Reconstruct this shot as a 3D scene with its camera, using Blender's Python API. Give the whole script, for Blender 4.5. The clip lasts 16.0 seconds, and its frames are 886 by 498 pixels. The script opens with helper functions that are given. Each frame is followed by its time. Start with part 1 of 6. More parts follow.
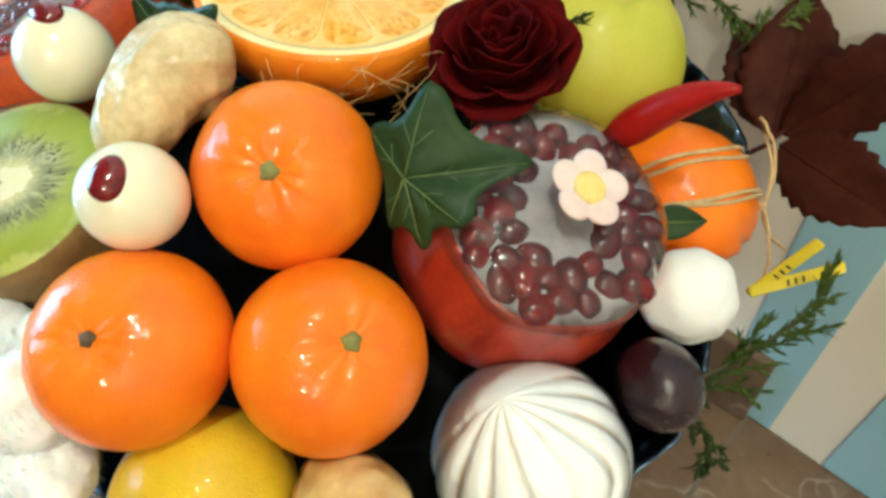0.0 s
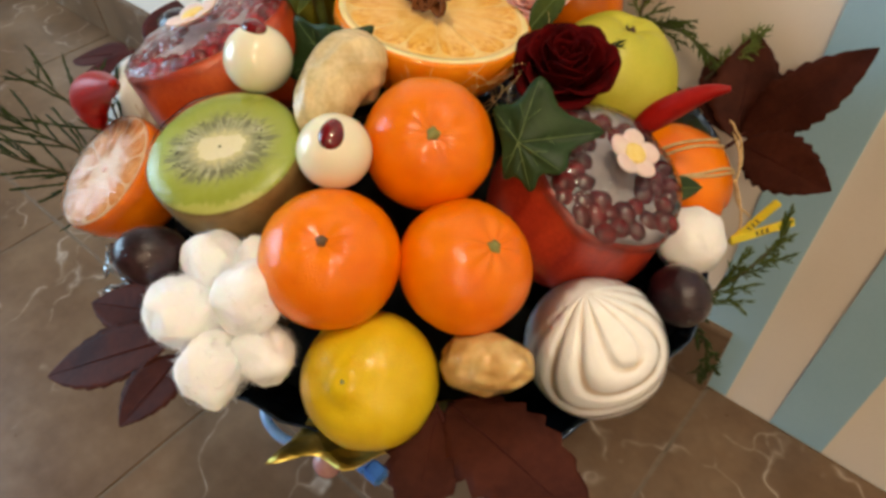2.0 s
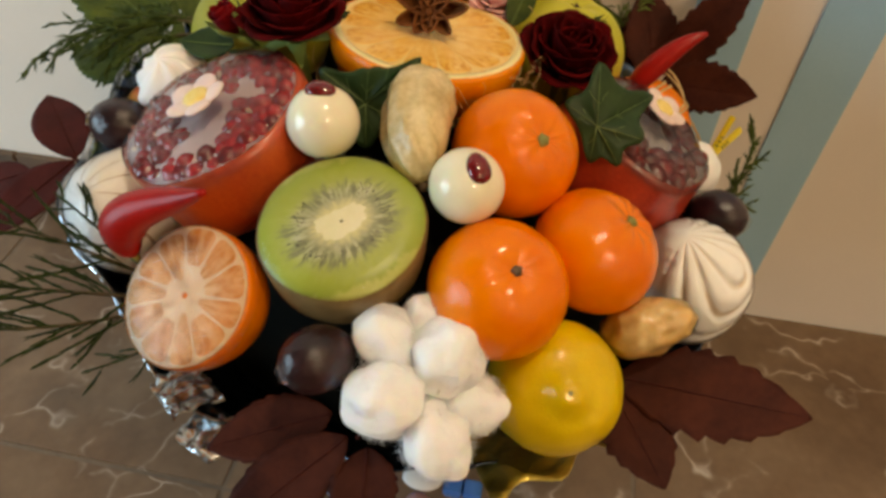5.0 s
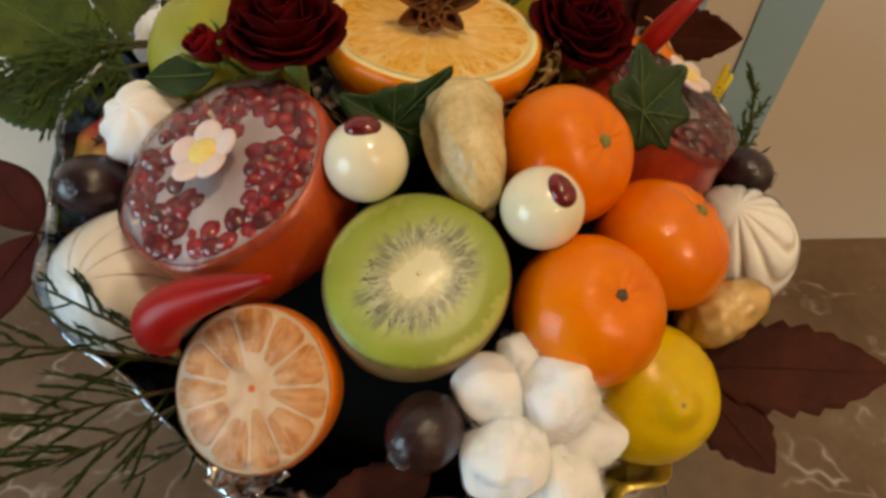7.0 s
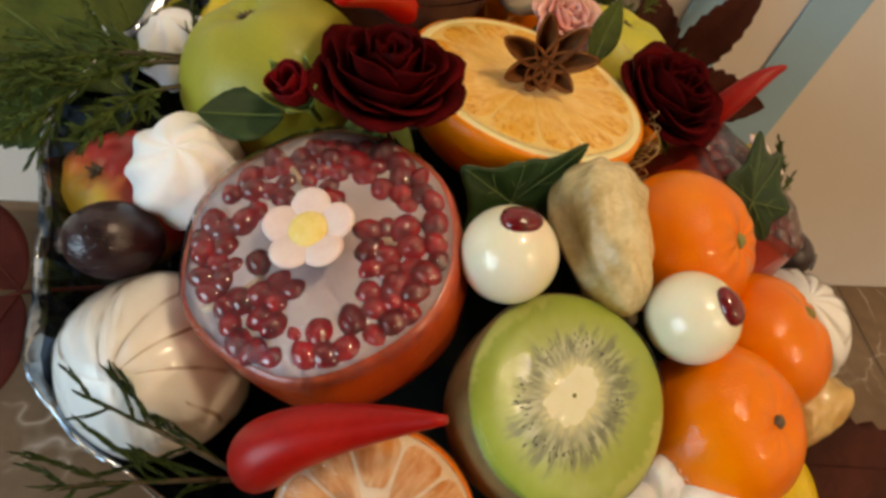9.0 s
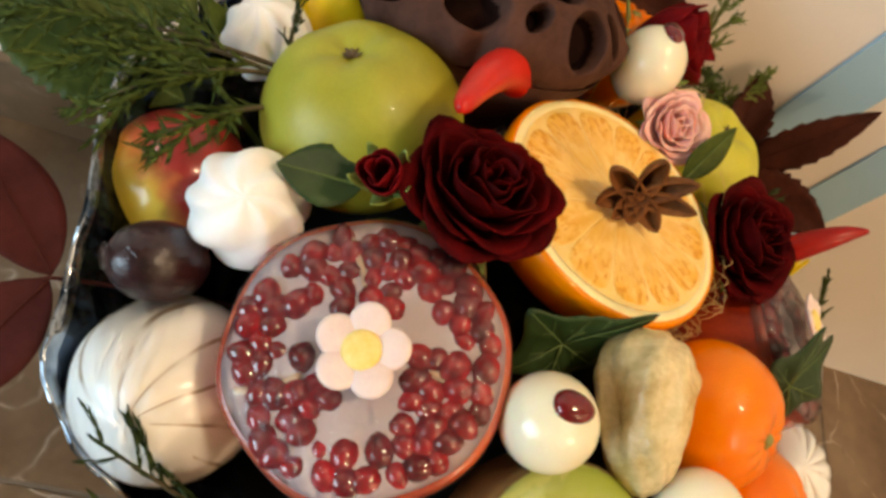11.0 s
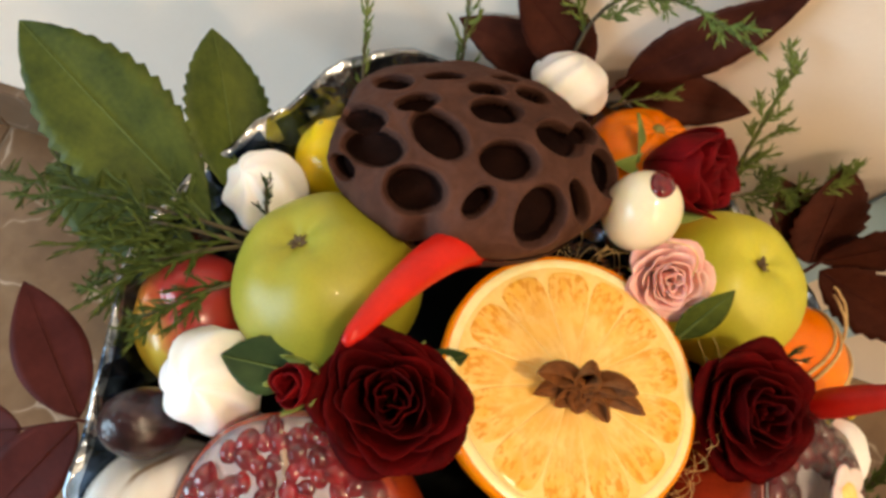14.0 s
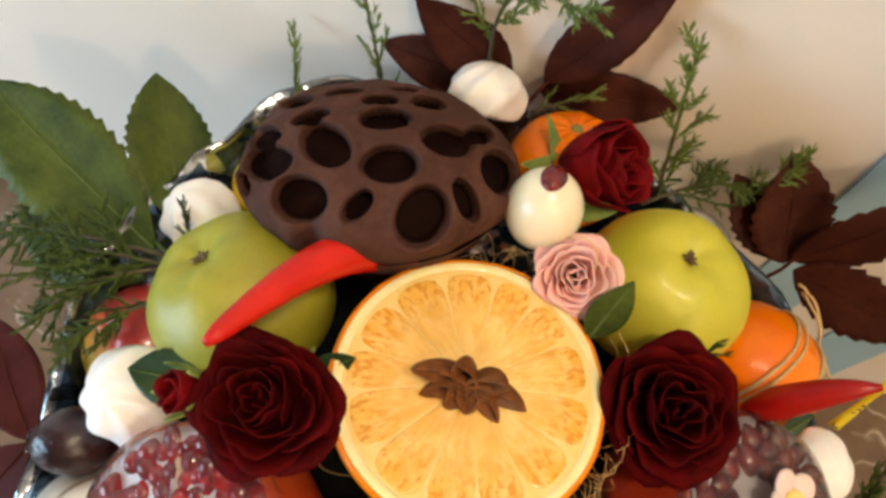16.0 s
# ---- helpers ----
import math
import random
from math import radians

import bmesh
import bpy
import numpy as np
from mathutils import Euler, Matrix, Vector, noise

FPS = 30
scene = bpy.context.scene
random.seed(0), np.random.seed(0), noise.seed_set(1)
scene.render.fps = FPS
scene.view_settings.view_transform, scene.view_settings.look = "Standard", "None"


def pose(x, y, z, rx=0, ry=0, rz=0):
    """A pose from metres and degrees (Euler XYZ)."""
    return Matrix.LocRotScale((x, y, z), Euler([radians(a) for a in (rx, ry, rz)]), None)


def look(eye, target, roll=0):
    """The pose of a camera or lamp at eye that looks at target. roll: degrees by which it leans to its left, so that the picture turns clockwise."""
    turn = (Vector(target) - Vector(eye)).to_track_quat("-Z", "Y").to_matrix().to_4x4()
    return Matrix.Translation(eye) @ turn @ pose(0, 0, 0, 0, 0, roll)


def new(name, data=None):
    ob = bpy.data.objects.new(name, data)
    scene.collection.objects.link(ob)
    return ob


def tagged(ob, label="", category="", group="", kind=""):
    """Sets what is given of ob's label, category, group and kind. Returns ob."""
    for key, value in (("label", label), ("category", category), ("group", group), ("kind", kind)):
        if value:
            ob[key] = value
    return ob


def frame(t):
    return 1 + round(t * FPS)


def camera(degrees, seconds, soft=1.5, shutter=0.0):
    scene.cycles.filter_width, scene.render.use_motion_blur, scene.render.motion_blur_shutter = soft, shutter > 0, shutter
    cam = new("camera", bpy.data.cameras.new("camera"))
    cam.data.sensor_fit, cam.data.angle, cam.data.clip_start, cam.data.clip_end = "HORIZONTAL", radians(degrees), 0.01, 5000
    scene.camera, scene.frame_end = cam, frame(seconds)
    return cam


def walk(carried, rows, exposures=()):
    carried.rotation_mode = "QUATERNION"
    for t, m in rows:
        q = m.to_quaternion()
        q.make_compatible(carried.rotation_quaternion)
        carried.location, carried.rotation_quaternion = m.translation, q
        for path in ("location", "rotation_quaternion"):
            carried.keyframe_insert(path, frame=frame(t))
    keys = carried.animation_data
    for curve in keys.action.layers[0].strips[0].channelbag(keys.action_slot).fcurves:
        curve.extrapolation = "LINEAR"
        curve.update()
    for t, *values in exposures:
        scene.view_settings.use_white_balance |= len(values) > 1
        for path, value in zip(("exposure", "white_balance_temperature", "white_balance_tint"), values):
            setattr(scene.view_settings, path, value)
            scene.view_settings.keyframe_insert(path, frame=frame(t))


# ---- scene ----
cam = camera(67.0, 16.0, 3.2)
PATH = [
    (0, (-0.016, 0.025, 0.493), (-0.996, 0.809, -1.064), -8.4),
    (0.5, (-0.004, -0.001, 0.498), (-1.016, 0.841, -1.007), -5.9),
    (1, (0.005, -0.027, 0.508), (-0.983, 0.875, -0.979), -3.8),
    (1.5, (0.001, -0.057, 0.52), (-0.953, 0.899, -0.956), -2.3),
    (2, (-0.004, -0.086, 0.534), (-0.906, 0.935, -0.931), -1.4),
    (2.5, (-0.025, -0.109, 0.544), (-0.877, 0.957, -0.918), -2.6),
    (3, (-0.05, -0.129, 0.547), (-0.786, 0.991, -0.937), -3.2),
    (3.5, (-0.074, -0.144, 0.555), (-0.743, 1.036, -0.915), -4.6),
    (4, (-0.096, -0.151, 0.558), (-0.633, 1.105, -0.903), -3.9),
    (4.2, (-0.109, -0.153, 0.555), (-0.572, 1.136, -0.903), -2.7),
    (6.3, (-0.186, -0.139, 0.541), (-0.281, 1.146, -0.988), -1.1),
    (6.5, (-0.191, -0.132, 0.544), (-0.265, 1.136, -1.0), -2.3),
    (7, (-0.22, -0.113, 0.547), (-0.183, 1.105, -1.039), 0.2),
    (7.5, (-0.25, -0.1, 0.538), (-0.082, 1.091, -1.06), 6.0),
    (8, (-0.279, -0.087, 0.538), (0.09, 1.088, -1.038), 13.6),
    (8.5, (-0.302, -0.07, 0.532), (0.153, 1.099, -1.026), 17.4),
    (8.7, (-0.305, -0.064, 0.532), (0.148, 1.108, -1.023), 17.7),
    (10.8, (-0.337, 0.004, 0.547), (0.165, 0.916, -1.16), 40.9),
    (11, (-0.341, 0.011, 0.555), (0.182, 0.92, -1.148), 43.5),
    (11.5, (-0.347, 0.032, 0.572), (0.138, 0.876, -1.175), 46.9),
    (12, (-0.344, 0.052, 0.595), (0.034, 0.841, -1.204), 44.3),
    (12.5, (-0.331, 0.069, 0.614), (-0.09, 0.84, -1.215), 36.8),
    (13, (-0.317, 0.082, 0.617), (-0.159, 0.801, -1.242), 31.2),
    (13.5, (-0.298, 0.094, 0.608), (-0.18, 0.759, -1.274), 28.0),
    (14, (-0.278, 0.105, 0.609), (-0.27, 0.751, -1.284), 17.8),
    (14.5, (-0.256, 0.116, 0.607), (-0.354, 0.755, -1.285), 7.6),
    (15, (-0.234, 0.121, 0.609), (-0.407, 0.795, -1.267), 1.1),
    (15.5, (-0.217, 0.123, 0.604), (-0.476, 0.805, -1.258), -5.9),
    (16, (-0.204, 0.108, 0.606), (-0.482, 0.826, -1.24), -5.9),
]
EXPOSURES = [(0.0, 0.33, 5400, -10), (0.7, 0.12, 6300, 2), (1.5, -0.1, 6800, 9), (3.0, -0.2, 6700, 8), (4.0, -0.28, 7300, 9), (7.0, -0.61, 8000, 10), (8.7, -0.48, 7900, 12), (11.0, -0.04, 8100, 12), (12.5, 0.28, 7900, 14), (14.5, 0.16, 7500, 12), (16.0, 0.15, 7000, 10)]
walk(cam, [(t, look(eye, target, roll)) for t, eye, target, roll in PATH], EXPOSURES)

# ---- light, sky, room daylight ----
world = bpy.data.worlds.new("sky")
scene.world = world
world.use_nodes = True
sky = world.node_tree.nodes.new("ShaderNodeTexSky")
sky.sky_type, sky.sun_disc, sky.sun_elevation, sky.sun_rotation = "NISHITA", False, radians(35), radians(200)
world.node_tree.links.new(sky.outputs[0], world.node_tree.nodes["Background"].inputs[0])
world.node_tree.nodes["Background"].inputs[1].default_value = 0.1


def lamp(name, kind, m, energy, colour, size, size_y=None):
    d = bpy.data.lights.new(name, kind)
    d.energy, d.color = energy, colour
    if kind == "AREA":
        d.shape, d.size, d.size_y = "RECTANGLE", size, size_y or size
    else:
        d.shadow_soft_size = size
    ob = new(name, d)
    ob.matrix_world = m
    return ob


lamp("window_daylight", "AREA", look((-1.58, -0.66, 0.72), (-0.5, 0.25, 0.42)), 24.0, (0.45, 0.72, 1.0), 0.9, 0.8)
lamp("room_lamp", "POINT", pose(1.15, -1.6, 2.05), 55.0, (1.0, 0.80, 0.58), 0.10)
lamp("ceiling_lamp", "AREA", look((0.35, -0.10, 2.5), (0.35, -0.10, 0)), 20.5, (1.0, 0.84, 0.64), 0.22)

# ---- materials ----


def nodes_of(name):
    m = bpy.data.materials.new(name)
    m.use_nodes = True
    t = m.node_tree
    return m, t, t.nodes["Principled BSDF"]


def add(t, kind, **kw):
    n = t.nodes.new("ShaderNode" + kind)
    for k, v in kw.items():
        if k in n.inputs:
            n.inputs[k].default_value = v
        else:
            setattr(n, k, v)
    return n


def maths(t, op, a, b=None):
    n = t.nodes.new("ShaderNodeMath")
    n.operation = op
    for i, v in enumerate((a, b)):
        if v is None:
            continue
        if isinstance(v, (int, float)):
            n.inputs[i].default_value = v
        else:
            t.links.new(v, n.inputs[i])
    return n.outputs[0]


def ramp(t, fac, stops):
    n = t.nodes.new("ShaderNodeValToRGB")
    e = n.color_ramp.elements
    while len(e) < len(stops):
        e.new(0.5)
    for el, (p, c) in zip(e, stops):
        el.position, el.color = p, (*c, 1)
    t.links.new(fac, n.inputs[0])
    return n.outputs[0]


def mixed(t, fac, a, b, mode="MIX"):
    n = t.nodes.new("ShaderNodeMix")
    n.data_type, n.blend_type = "RGBA", mode
    for i, v in ((0, fac), (6, a), (7, b)):
        if isinstance(v, (int, float)):
            n.inputs[i].default_value = v
        elif isinstance(v, tuple):
            n.inputs[i].default_value = (*v, 1)
        else:
            t.links.new(v, n.inputs[i])
    return n.outputs[2]


def noise_of(t, scale, detail=3.0, rough=0.55, vector=None, stretch=None):
    n = add(t, "TexNoise", Scale=scale, Detail=detail, Roughness=rough)
    if vector is None:
        vector = add(t, "TexCoord").outputs["Object"]
    if stretch:
        mp = add(t, "Mapping")
        mp.inputs["Scale"].default_value = stretch
        t.links.new(vector, mp.inputs[0])
        vector = mp.outputs[0]
    t.links.new(vector, n.inputs["Vector"])
    return n.outputs["Fac"]


def bump(t, b, height, strength, dist=0.001):
    n = add(t, "Bump", Strength=strength, Distance=dist)
    t.links.new(height, n.inputs["Height"])
    t.links.new(n.outputs[0], b.inputs["Normal"])


def surface(name, dark, light, scale=60, rough=0.5, metal=0.0, fine=900, relief=0.2, dist=0.0005, coat=0.0,
            coat_rough=0.08, sss=0.0, vary=0.0, spec=0.5, stretch=None, rough_vary=0.15, sheen=0.0, fine_mix=0.25, crinkle=0.0):
    """A surface with two scales of colour, roughness that varies and a fine relief."""
    m, t, b = nodes_of(name)
    big = noise_of(t, scale, 4, stretch=stretch)
    small = noise_of(t, fine, 2)
    f = maths(t, "ADD", maths(t, "MULTIPLY", big, 1 - fine_mix), maths(t, "MULTIPLY", small, fine_mix))
    c = ramp(t, f, [(0.32, dark), (0.68, light)])
    if vary:
        r = add(t, "ObjectInfo").outputs["Random"]
        h = add(t, "HueSaturation")
        t.links.new(maths(t, "ADD", maths(t, "MULTIPLY", r, vary), 1 - vary / 2), h.inputs["Value"])
        t.links.new(c, h.inputs["Color"])
        c = h.outputs[0]
    t.links.new(c, b.inputs["Base Color"])
    t.links.new(maths(t, "ADD", maths(t, "MULTIPLY", big, rough_vary), rough - rough_vary / 2), b.inputs["Roughness"])
    b.inputs["Metallic"].default_value = metal
    b.inputs["Specular IOR Level"].default_value = spec
    b.inputs["Coat Weight"].default_value, b.inputs["Coat Roughness"].default_value = coat, coat_rough
    b.inputs["Sheen Weight"].default_value = sheen
    if sss:
        b.inputs["Subsurface Weight"].default_value = sss
        b.inputs["Subsurface Radius"].default_value = (0.01, 0.004, 0.002)
        b.inputs["Subsurface Scale"].default_value = 0.4
    if relief:
        bump(t, b, small, relief, dist)
    if crinkle:
        n = add(t, "Bump", Strength=crinkle, Distance=0.004)
        t.links.new(noise_of(t, 130, 3, 0.6, stretch=(1, 2, 1)), n.inputs["Height"])
        t.links.new(n.outputs[0], b.inputs["Coat Normal"])
    return m


def flesh(name, inner, outer, streak_dark, streak_light, rough=0.3, sss=0.2, contrast=0.55, grain=7.0, wet=0.35, reach=0.05, veins=0.55, spoke=1.0, along=28.0, fleck=0.0):
    """Cut fruit: fibres that run out from the middle (the object's z axis), wet under a clear film."""
    m, t, b = nodes_of(name)
    co = add(t, "TexCoord").outputs["Object"]
    sep = add(t, "SeparateXYZ")
    t.links.new(co, sep.inputs[0])
    x, y, z = sep.outputs
    r = maths(t, "SQRT", maths(t, "ADD", maths(t, "MULTIPLY", x, x), maths(t, "MULTIPLY", y, y)))
    rs = maths(t, "ADD", r, 0.0005)
    comb = add(t, "CombineXYZ")
    t.links.new(maths(t, "MULTIPLY", maths(t, "DIVIDE", x, rs), spoke), comb.inputs[0])
    t.links.new(maths(t, "MULTIPLY", maths(t, "DIVIDE", y, rs), spoke), comb.inputs[1])
    t.links.new(maths(t, "MULTIPLY", r, along), comb.inputs[2])
    fib = noise_of(t, grain, 3, 0.6, comb.outputs[0])
    fib = maths(t, "ADD", maths(t, "MULTIPLY", fib, 0.55), maths(t, "MULTIPLY", noise_of(t, 130, 3, 0.6, co), 0.45))
    blot = noise_of(t, 70, 3, 0.55, co)
    warp = add(t, "TexNoise", Scale=90.0, Detail=2.0)
    t.links.new(co, warp.inputs["Vector"])
    sac = add(t, "TexVoronoi", Scale=grain * 0.7, feature="DISTANCE_TO_EDGE")
    t.links.new(mixed(t, 0.10, comb.outputs[0], warp.outputs["Color"]), sac.inputs["Vector"])
    wall = ramp(t, sac.outputs["Distance"], [(0.0, (1, 1, 1)), (0.10, (0.25, 0.25, 0.25)), (0.22, (0, 0, 0))])
    base = ramp(t, maths(t, "DIVIDE", r, reach), [(0.05, inner), (0.85, outer)])
    st = ramp(t, fib, [(0.45, streak_dark), (0.57, streak_light)])
    c = mixed(t, contrast, base, st)
    c = mixed(t, maths(t, "MULTIPLY", wall, veins), c, streak_light)
    c = mixed(t, ramp(t, blot, [(0.42, (0, 0, 0)), (0.75, (0.6, 0.6, 0.6))]), c, outer)
    if fleck:
        near_rim = ramp(t, maths(t, "DIVIDE", r, reach), [(0.50, (0, 0, 0)), (0.74, (1, 1, 1))])
        spots = ramp(t, noise_of(t, grain * 3.0, 2, 0.5, comb.outputs[0]), [(0.50, (0, 0, 0)), (0.60, (1, 1, 1))])
        c = mixed(t, maths(t, "MULTIPLY", maths(t, "MULTIPLY", near_rim, spots), fleck), c, streak_dark)
    t.links.new(c, b.inputs["Base Color"])
    b.inputs["Roughness"].default_value = rough
    b.inputs["Coat Weight"].default_value, b.inputs["Coat Roughness"].default_value = wet, 0.1
    b.inputs["Specular IOR Level"].default_value = 0.2
    b.inputs["Subsurface Weight"].default_value = sss
    b.inputs["Subsurface Radius"].default_value = (0.01, 0.005, 0.002)
    b.inputs["Subsurface Scale"].default_value = 0.5
    bump(t, b, mixed(t, 0.5, fib, blot), 0.35, 0.0006)
    return m


def kiwi_flesh(name):
    m, t, b = nodes_of(name)
    co = add(t, "TexCoord").outputs["Object"]
    sep = add(t, "SeparateXYZ")
    t.links.new(co, sep.inputs[0])
    x, y = sep.outputs[0], sep.outputs[1]
    xs, ys = maths(t, "MULTIPLY", x, 0.84), maths(t, "MULTIPLY", y, 1.14)
    r = maths(t, "SQRT", maths(t, "ADD", maths(t, "MULTIPLY", xs, xs), maths(t, "MULTIPLY", ys, ys)))
    comb = add(t, "CombineXYZ")
    t.links.new(maths(t, "DIVIDE", x, maths(t, "ADD", r, 0.0005)), comb.inputs[0])
    t.links.new(maths(t, "DIVIDE", y, maths(t, "ADD", r, 0.0005)), comb.inputs[1])
    t.links.new(maths(t, "MULTIPLY", r, 14.0), comb.inputs[2])
    rays = noise_of(t, 8, 2, 0.6, comb.outputs[0])
    blot = noise_of(t, 180, 3, 0.6, co)
    k = maths(t, "ADD", maths(t, "DIVIDE", r, 0.0335), maths(t, "MULTIPLY", maths(t, "SUBTRACT", rays, 0.5), 0.30))
    c = ramp(t, k, [(0.24, (0.80, 0.78, 0.52)), (0.36, (0.40, 0.43, 0.32)), (0.48, (0.38, 0.43, 0.26)), (0.60, (0.40, 0.48, 0.13)), (0.80, (0.34, 0.42, 0.055)), (0.93, (0.30, 0.38, 0.045)), (0.985, (0.48, 0.52, 0.14))])
    ring = ramp(t, k, [(0.30, (0, 0, 0)), (0.38, (1, 1, 1)), (0.54, (0.8, 0.8, 0.8)), (0.68, (0, 0, 0))])
    dark = ramp(t, rays, [(0.40, (1, 1, 1)), (0.52, (0, 0, 0))])
    c = mixed(t, maths(t, "MULTIPLY", maths(t, "MULTIPLY", ring, dark), 0.75), c, (0.10, 0.11, 0.12))
    pale = ramp(t, rays, [(0.5, (0, 0, 0)), (0.68, (1, 1, 1))])
    c = mixed(t, maths(t, "MULTIPLY", maths(t, "MULTIPLY", ring, pale), 0.85), c, (0.66, 0.69, 0.60))
    c = mixed(t, maths(t, "MULTIPLY", blot, 0.3), c, (0.38, 0.46, 0.07))
    t.links.new(c, b.inputs["Base Color"])
    b.inputs["Roughness"].default_value = 0.35
    b.inputs["Subsurface Weight"].default_value = 0.2
    b.inputs["Subsurface Radius"].default_value = (0.004, 0.005, 0.002)
    b.inputs["Subsurface Scale"].default_value = 0.4
    bump(t, b, rays, 0.3, 0.0005)
    return m


def peel(name, dark, light, pore=1300, rough=0.36, coat=0.55, tip=None):
    m, t, b = nodes_of(name)
    co = add(t, "TexCoord").outputs["Object"]
    big = noise_of(t, 45, 3, 0.5, co)
    v = add(t, "TexVoronoi", Scale=pore)
    t.links.new(co, v.inputs["Vector"])
    c = ramp(t, big, [(0.3, dark), (0.7, light)])
    pit = ramp(t, v.outputs["Distance"], [(0.0, (0.82, 0.82, 0.82)), (0.4, (1, 1, 1))])
    c = mixed(t, 0.6, c, pit, "MULTIPLY")
    if tip:
        s = add(t, "SeparateXYZ")
        t.links.new(co, s.inputs[0])
        near = maths(t, "ADD", maths(t, "MULTIPLY", s.outputs[2], 40.0), maths(t, "MULTIPLY", noise_of(t, 130, 4, 0.6, co), 0.5))
        c = mixed(t, maths(t, "MULTIPLY", ramp(t, near, [(tip[1], (0, 0, 0)), (tip[2], (1, 1, 1))]), 0.75), c, tip[0])
    t.links.new(c, b.inputs["Base Color"])
    b.inputs["Specular IOR Level"].default_value = 0.14
    t.links.new(maths(t, "ADD", maths(t, "MULTIPLY", big, 0.2), rough - 0.1), b.inputs["Roughness"])
    b.inputs["Coat Weight"].default_value, b.inputs["Coat Roughness"].default_value = coat, 0.07
    b.inputs["Subsurface Weight"].default_value = 0.12
    b.inputs["Subsurface Radius"].default_value = (0.006, 0.002, 0.001)
    b.inputs["Subsurface Scale"].default_value = 0.3
    lumps = noise_of(t, 220, 2, 0.5, co)
    h = maths(t, "ADD", maths(t, "MULTIPLY", v.outputs["Distance"], 0.5), maths(t, "MULTIPLY", lumps, 0.7))
    bump(t, b, h, 0.35, 0.0008)
    crinkle = add(t, "Bump", Strength=0.22, Distance=0.004)
    t.links.new(noise_of(t, 110, 3, 0.6, co, (1, 1, 2.2)), crinkle.inputs["Height"])
    t.links.new(crinkle.outputs[0], b.inputs["Coat Normal"])
    return m


def film_of(name, colour, milk, rough=0.06, wrinkle=0.35, ior=1.42):
    """Clear wrapping film: see-through, a little milky in patches, glossy by Fresnel."""
    m, t, b = nodes_of(name)
    t.nodes.remove(b)
    clear, veil, gloss = add(t, "BsdfTransparent"), add(t, "BsdfDiffuse"), add(t, "BsdfGlossy", Roughness=rough)
    veil.inputs["Color"].default_value = (*colour, 1)
    n = noise_of(t, 75, 4, 0.6)
    body, whole = add(t, "MixShader"), add(t, "MixShader")
    patch = ramp(t, n, [(0.35, (0.2, 0.2, 0.2)), (0.65, (1, 1, 1))])
    t.links.new(maths(t, "MULTIPLY", patch, milk), body.inputs[0])
    t.links.new(clear.outputs[0], body.inputs[1])
    t.links.new(veil.outputs[0], body.inputs[2])
    fr = add(t, "Fresnel", IOR=ior)
    bp = add(t, "Bump", Strength=wrinkle, Distance=0.002)
    t.links.new(noise_of(t, 110, 2, 0.5, stretch=(1, 2.4, 1)), bp.inputs["Height"])
    for node in (gloss, fr):
        t.links.new(bp.outputs[0], node.inputs["Normal"])
    t.links.new(fr.outputs[0], whole.inputs[0])
    t.links.new(body.outputs[0], whole.inputs[1])
    t.links.new(gloss.outputs[0], whole.inputs[2])
    t.links.new(whole.outputs[0], t.nodes["Material Output"].inputs[0])
    return m


def marble(name):
    m, t, b = nodes_of(name)
    g = add(t, "NewGeometry").outputs["Position"]
    cloud = noise_of(t, 7, 5, 0.6, g)
    grain = noise_of(t, 60, 4, 0.6, g)
    warp = add(t, "TexNoise", Scale=5.0, Detail=4.0)
    t.links.new(g, warp.inputs["Vector"])
    wv = mixed(t, 0.35, g, warp.outputs["Color"])
    v = add(t, "TexVoronoi", Scale=10.0, feature="DISTANCE_TO_EDGE")
    t.links.new(wv, v.inputs["Vector"])
    vein = ramp(t, v.outputs["Distance"], [(0.0, (1, 1, 1)), (0.010, (0.4, 0.4, 0.4)), (0.030, (0, 0, 0))])
    patch = ramp(t, noise_of(t, 11, 4, 0.65, g), [(0.46, (0, 0, 0)), (0.60, (1, 1, 1))])
    c = ramp(t, cloud, [(0.3, (0.102, 0.057, 0.030)), (0.5, (0.160, 0.099, 0.056)), (0.72, (0.230, 0.157, 0.097))])
    c = mixed(t, 0.35, c, ramp(t, grain, [(0.3, (0.55, 0.5, 0.46)), (0.7, (1.1, 1.1, 1.1))]), "MULTIPLY")
    c = mixed(t, maths(t, "MULTIPLY", maths(t, "MULTIPLY", vein, patch), 0.7), c, (0.60, 0.53, 0.45))
    t.links.new(c, b.inputs["Base Color"])
    t.links.new(maths(t, "ADD", maths(t, "MULTIPLY", grain, 0.2), 0.22), b.inputs["Roughness"])
    bump(t, b, grain, 0.08, 0.0006)
    return m


def foil_of(name, colour, dark, rough=0.22, crumple=70):
    m, t, b = nodes_of(name)
    co = add(t, "TexCoord").outputs["Object"]
    v = add(t, "TexVoronoi", Scale=crumple)
    t.links.new(co, v.inputs["Vector"])
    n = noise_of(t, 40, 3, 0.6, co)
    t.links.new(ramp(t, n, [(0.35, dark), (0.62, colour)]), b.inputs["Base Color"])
    b.inputs["Metallic"].default_value, b.inputs["Roughness"].default_value = 0.95, rough
    bump(t, b, maths(t, "ADD", v.outputs["Distance"], n), 0.8, 0.004)
    return m


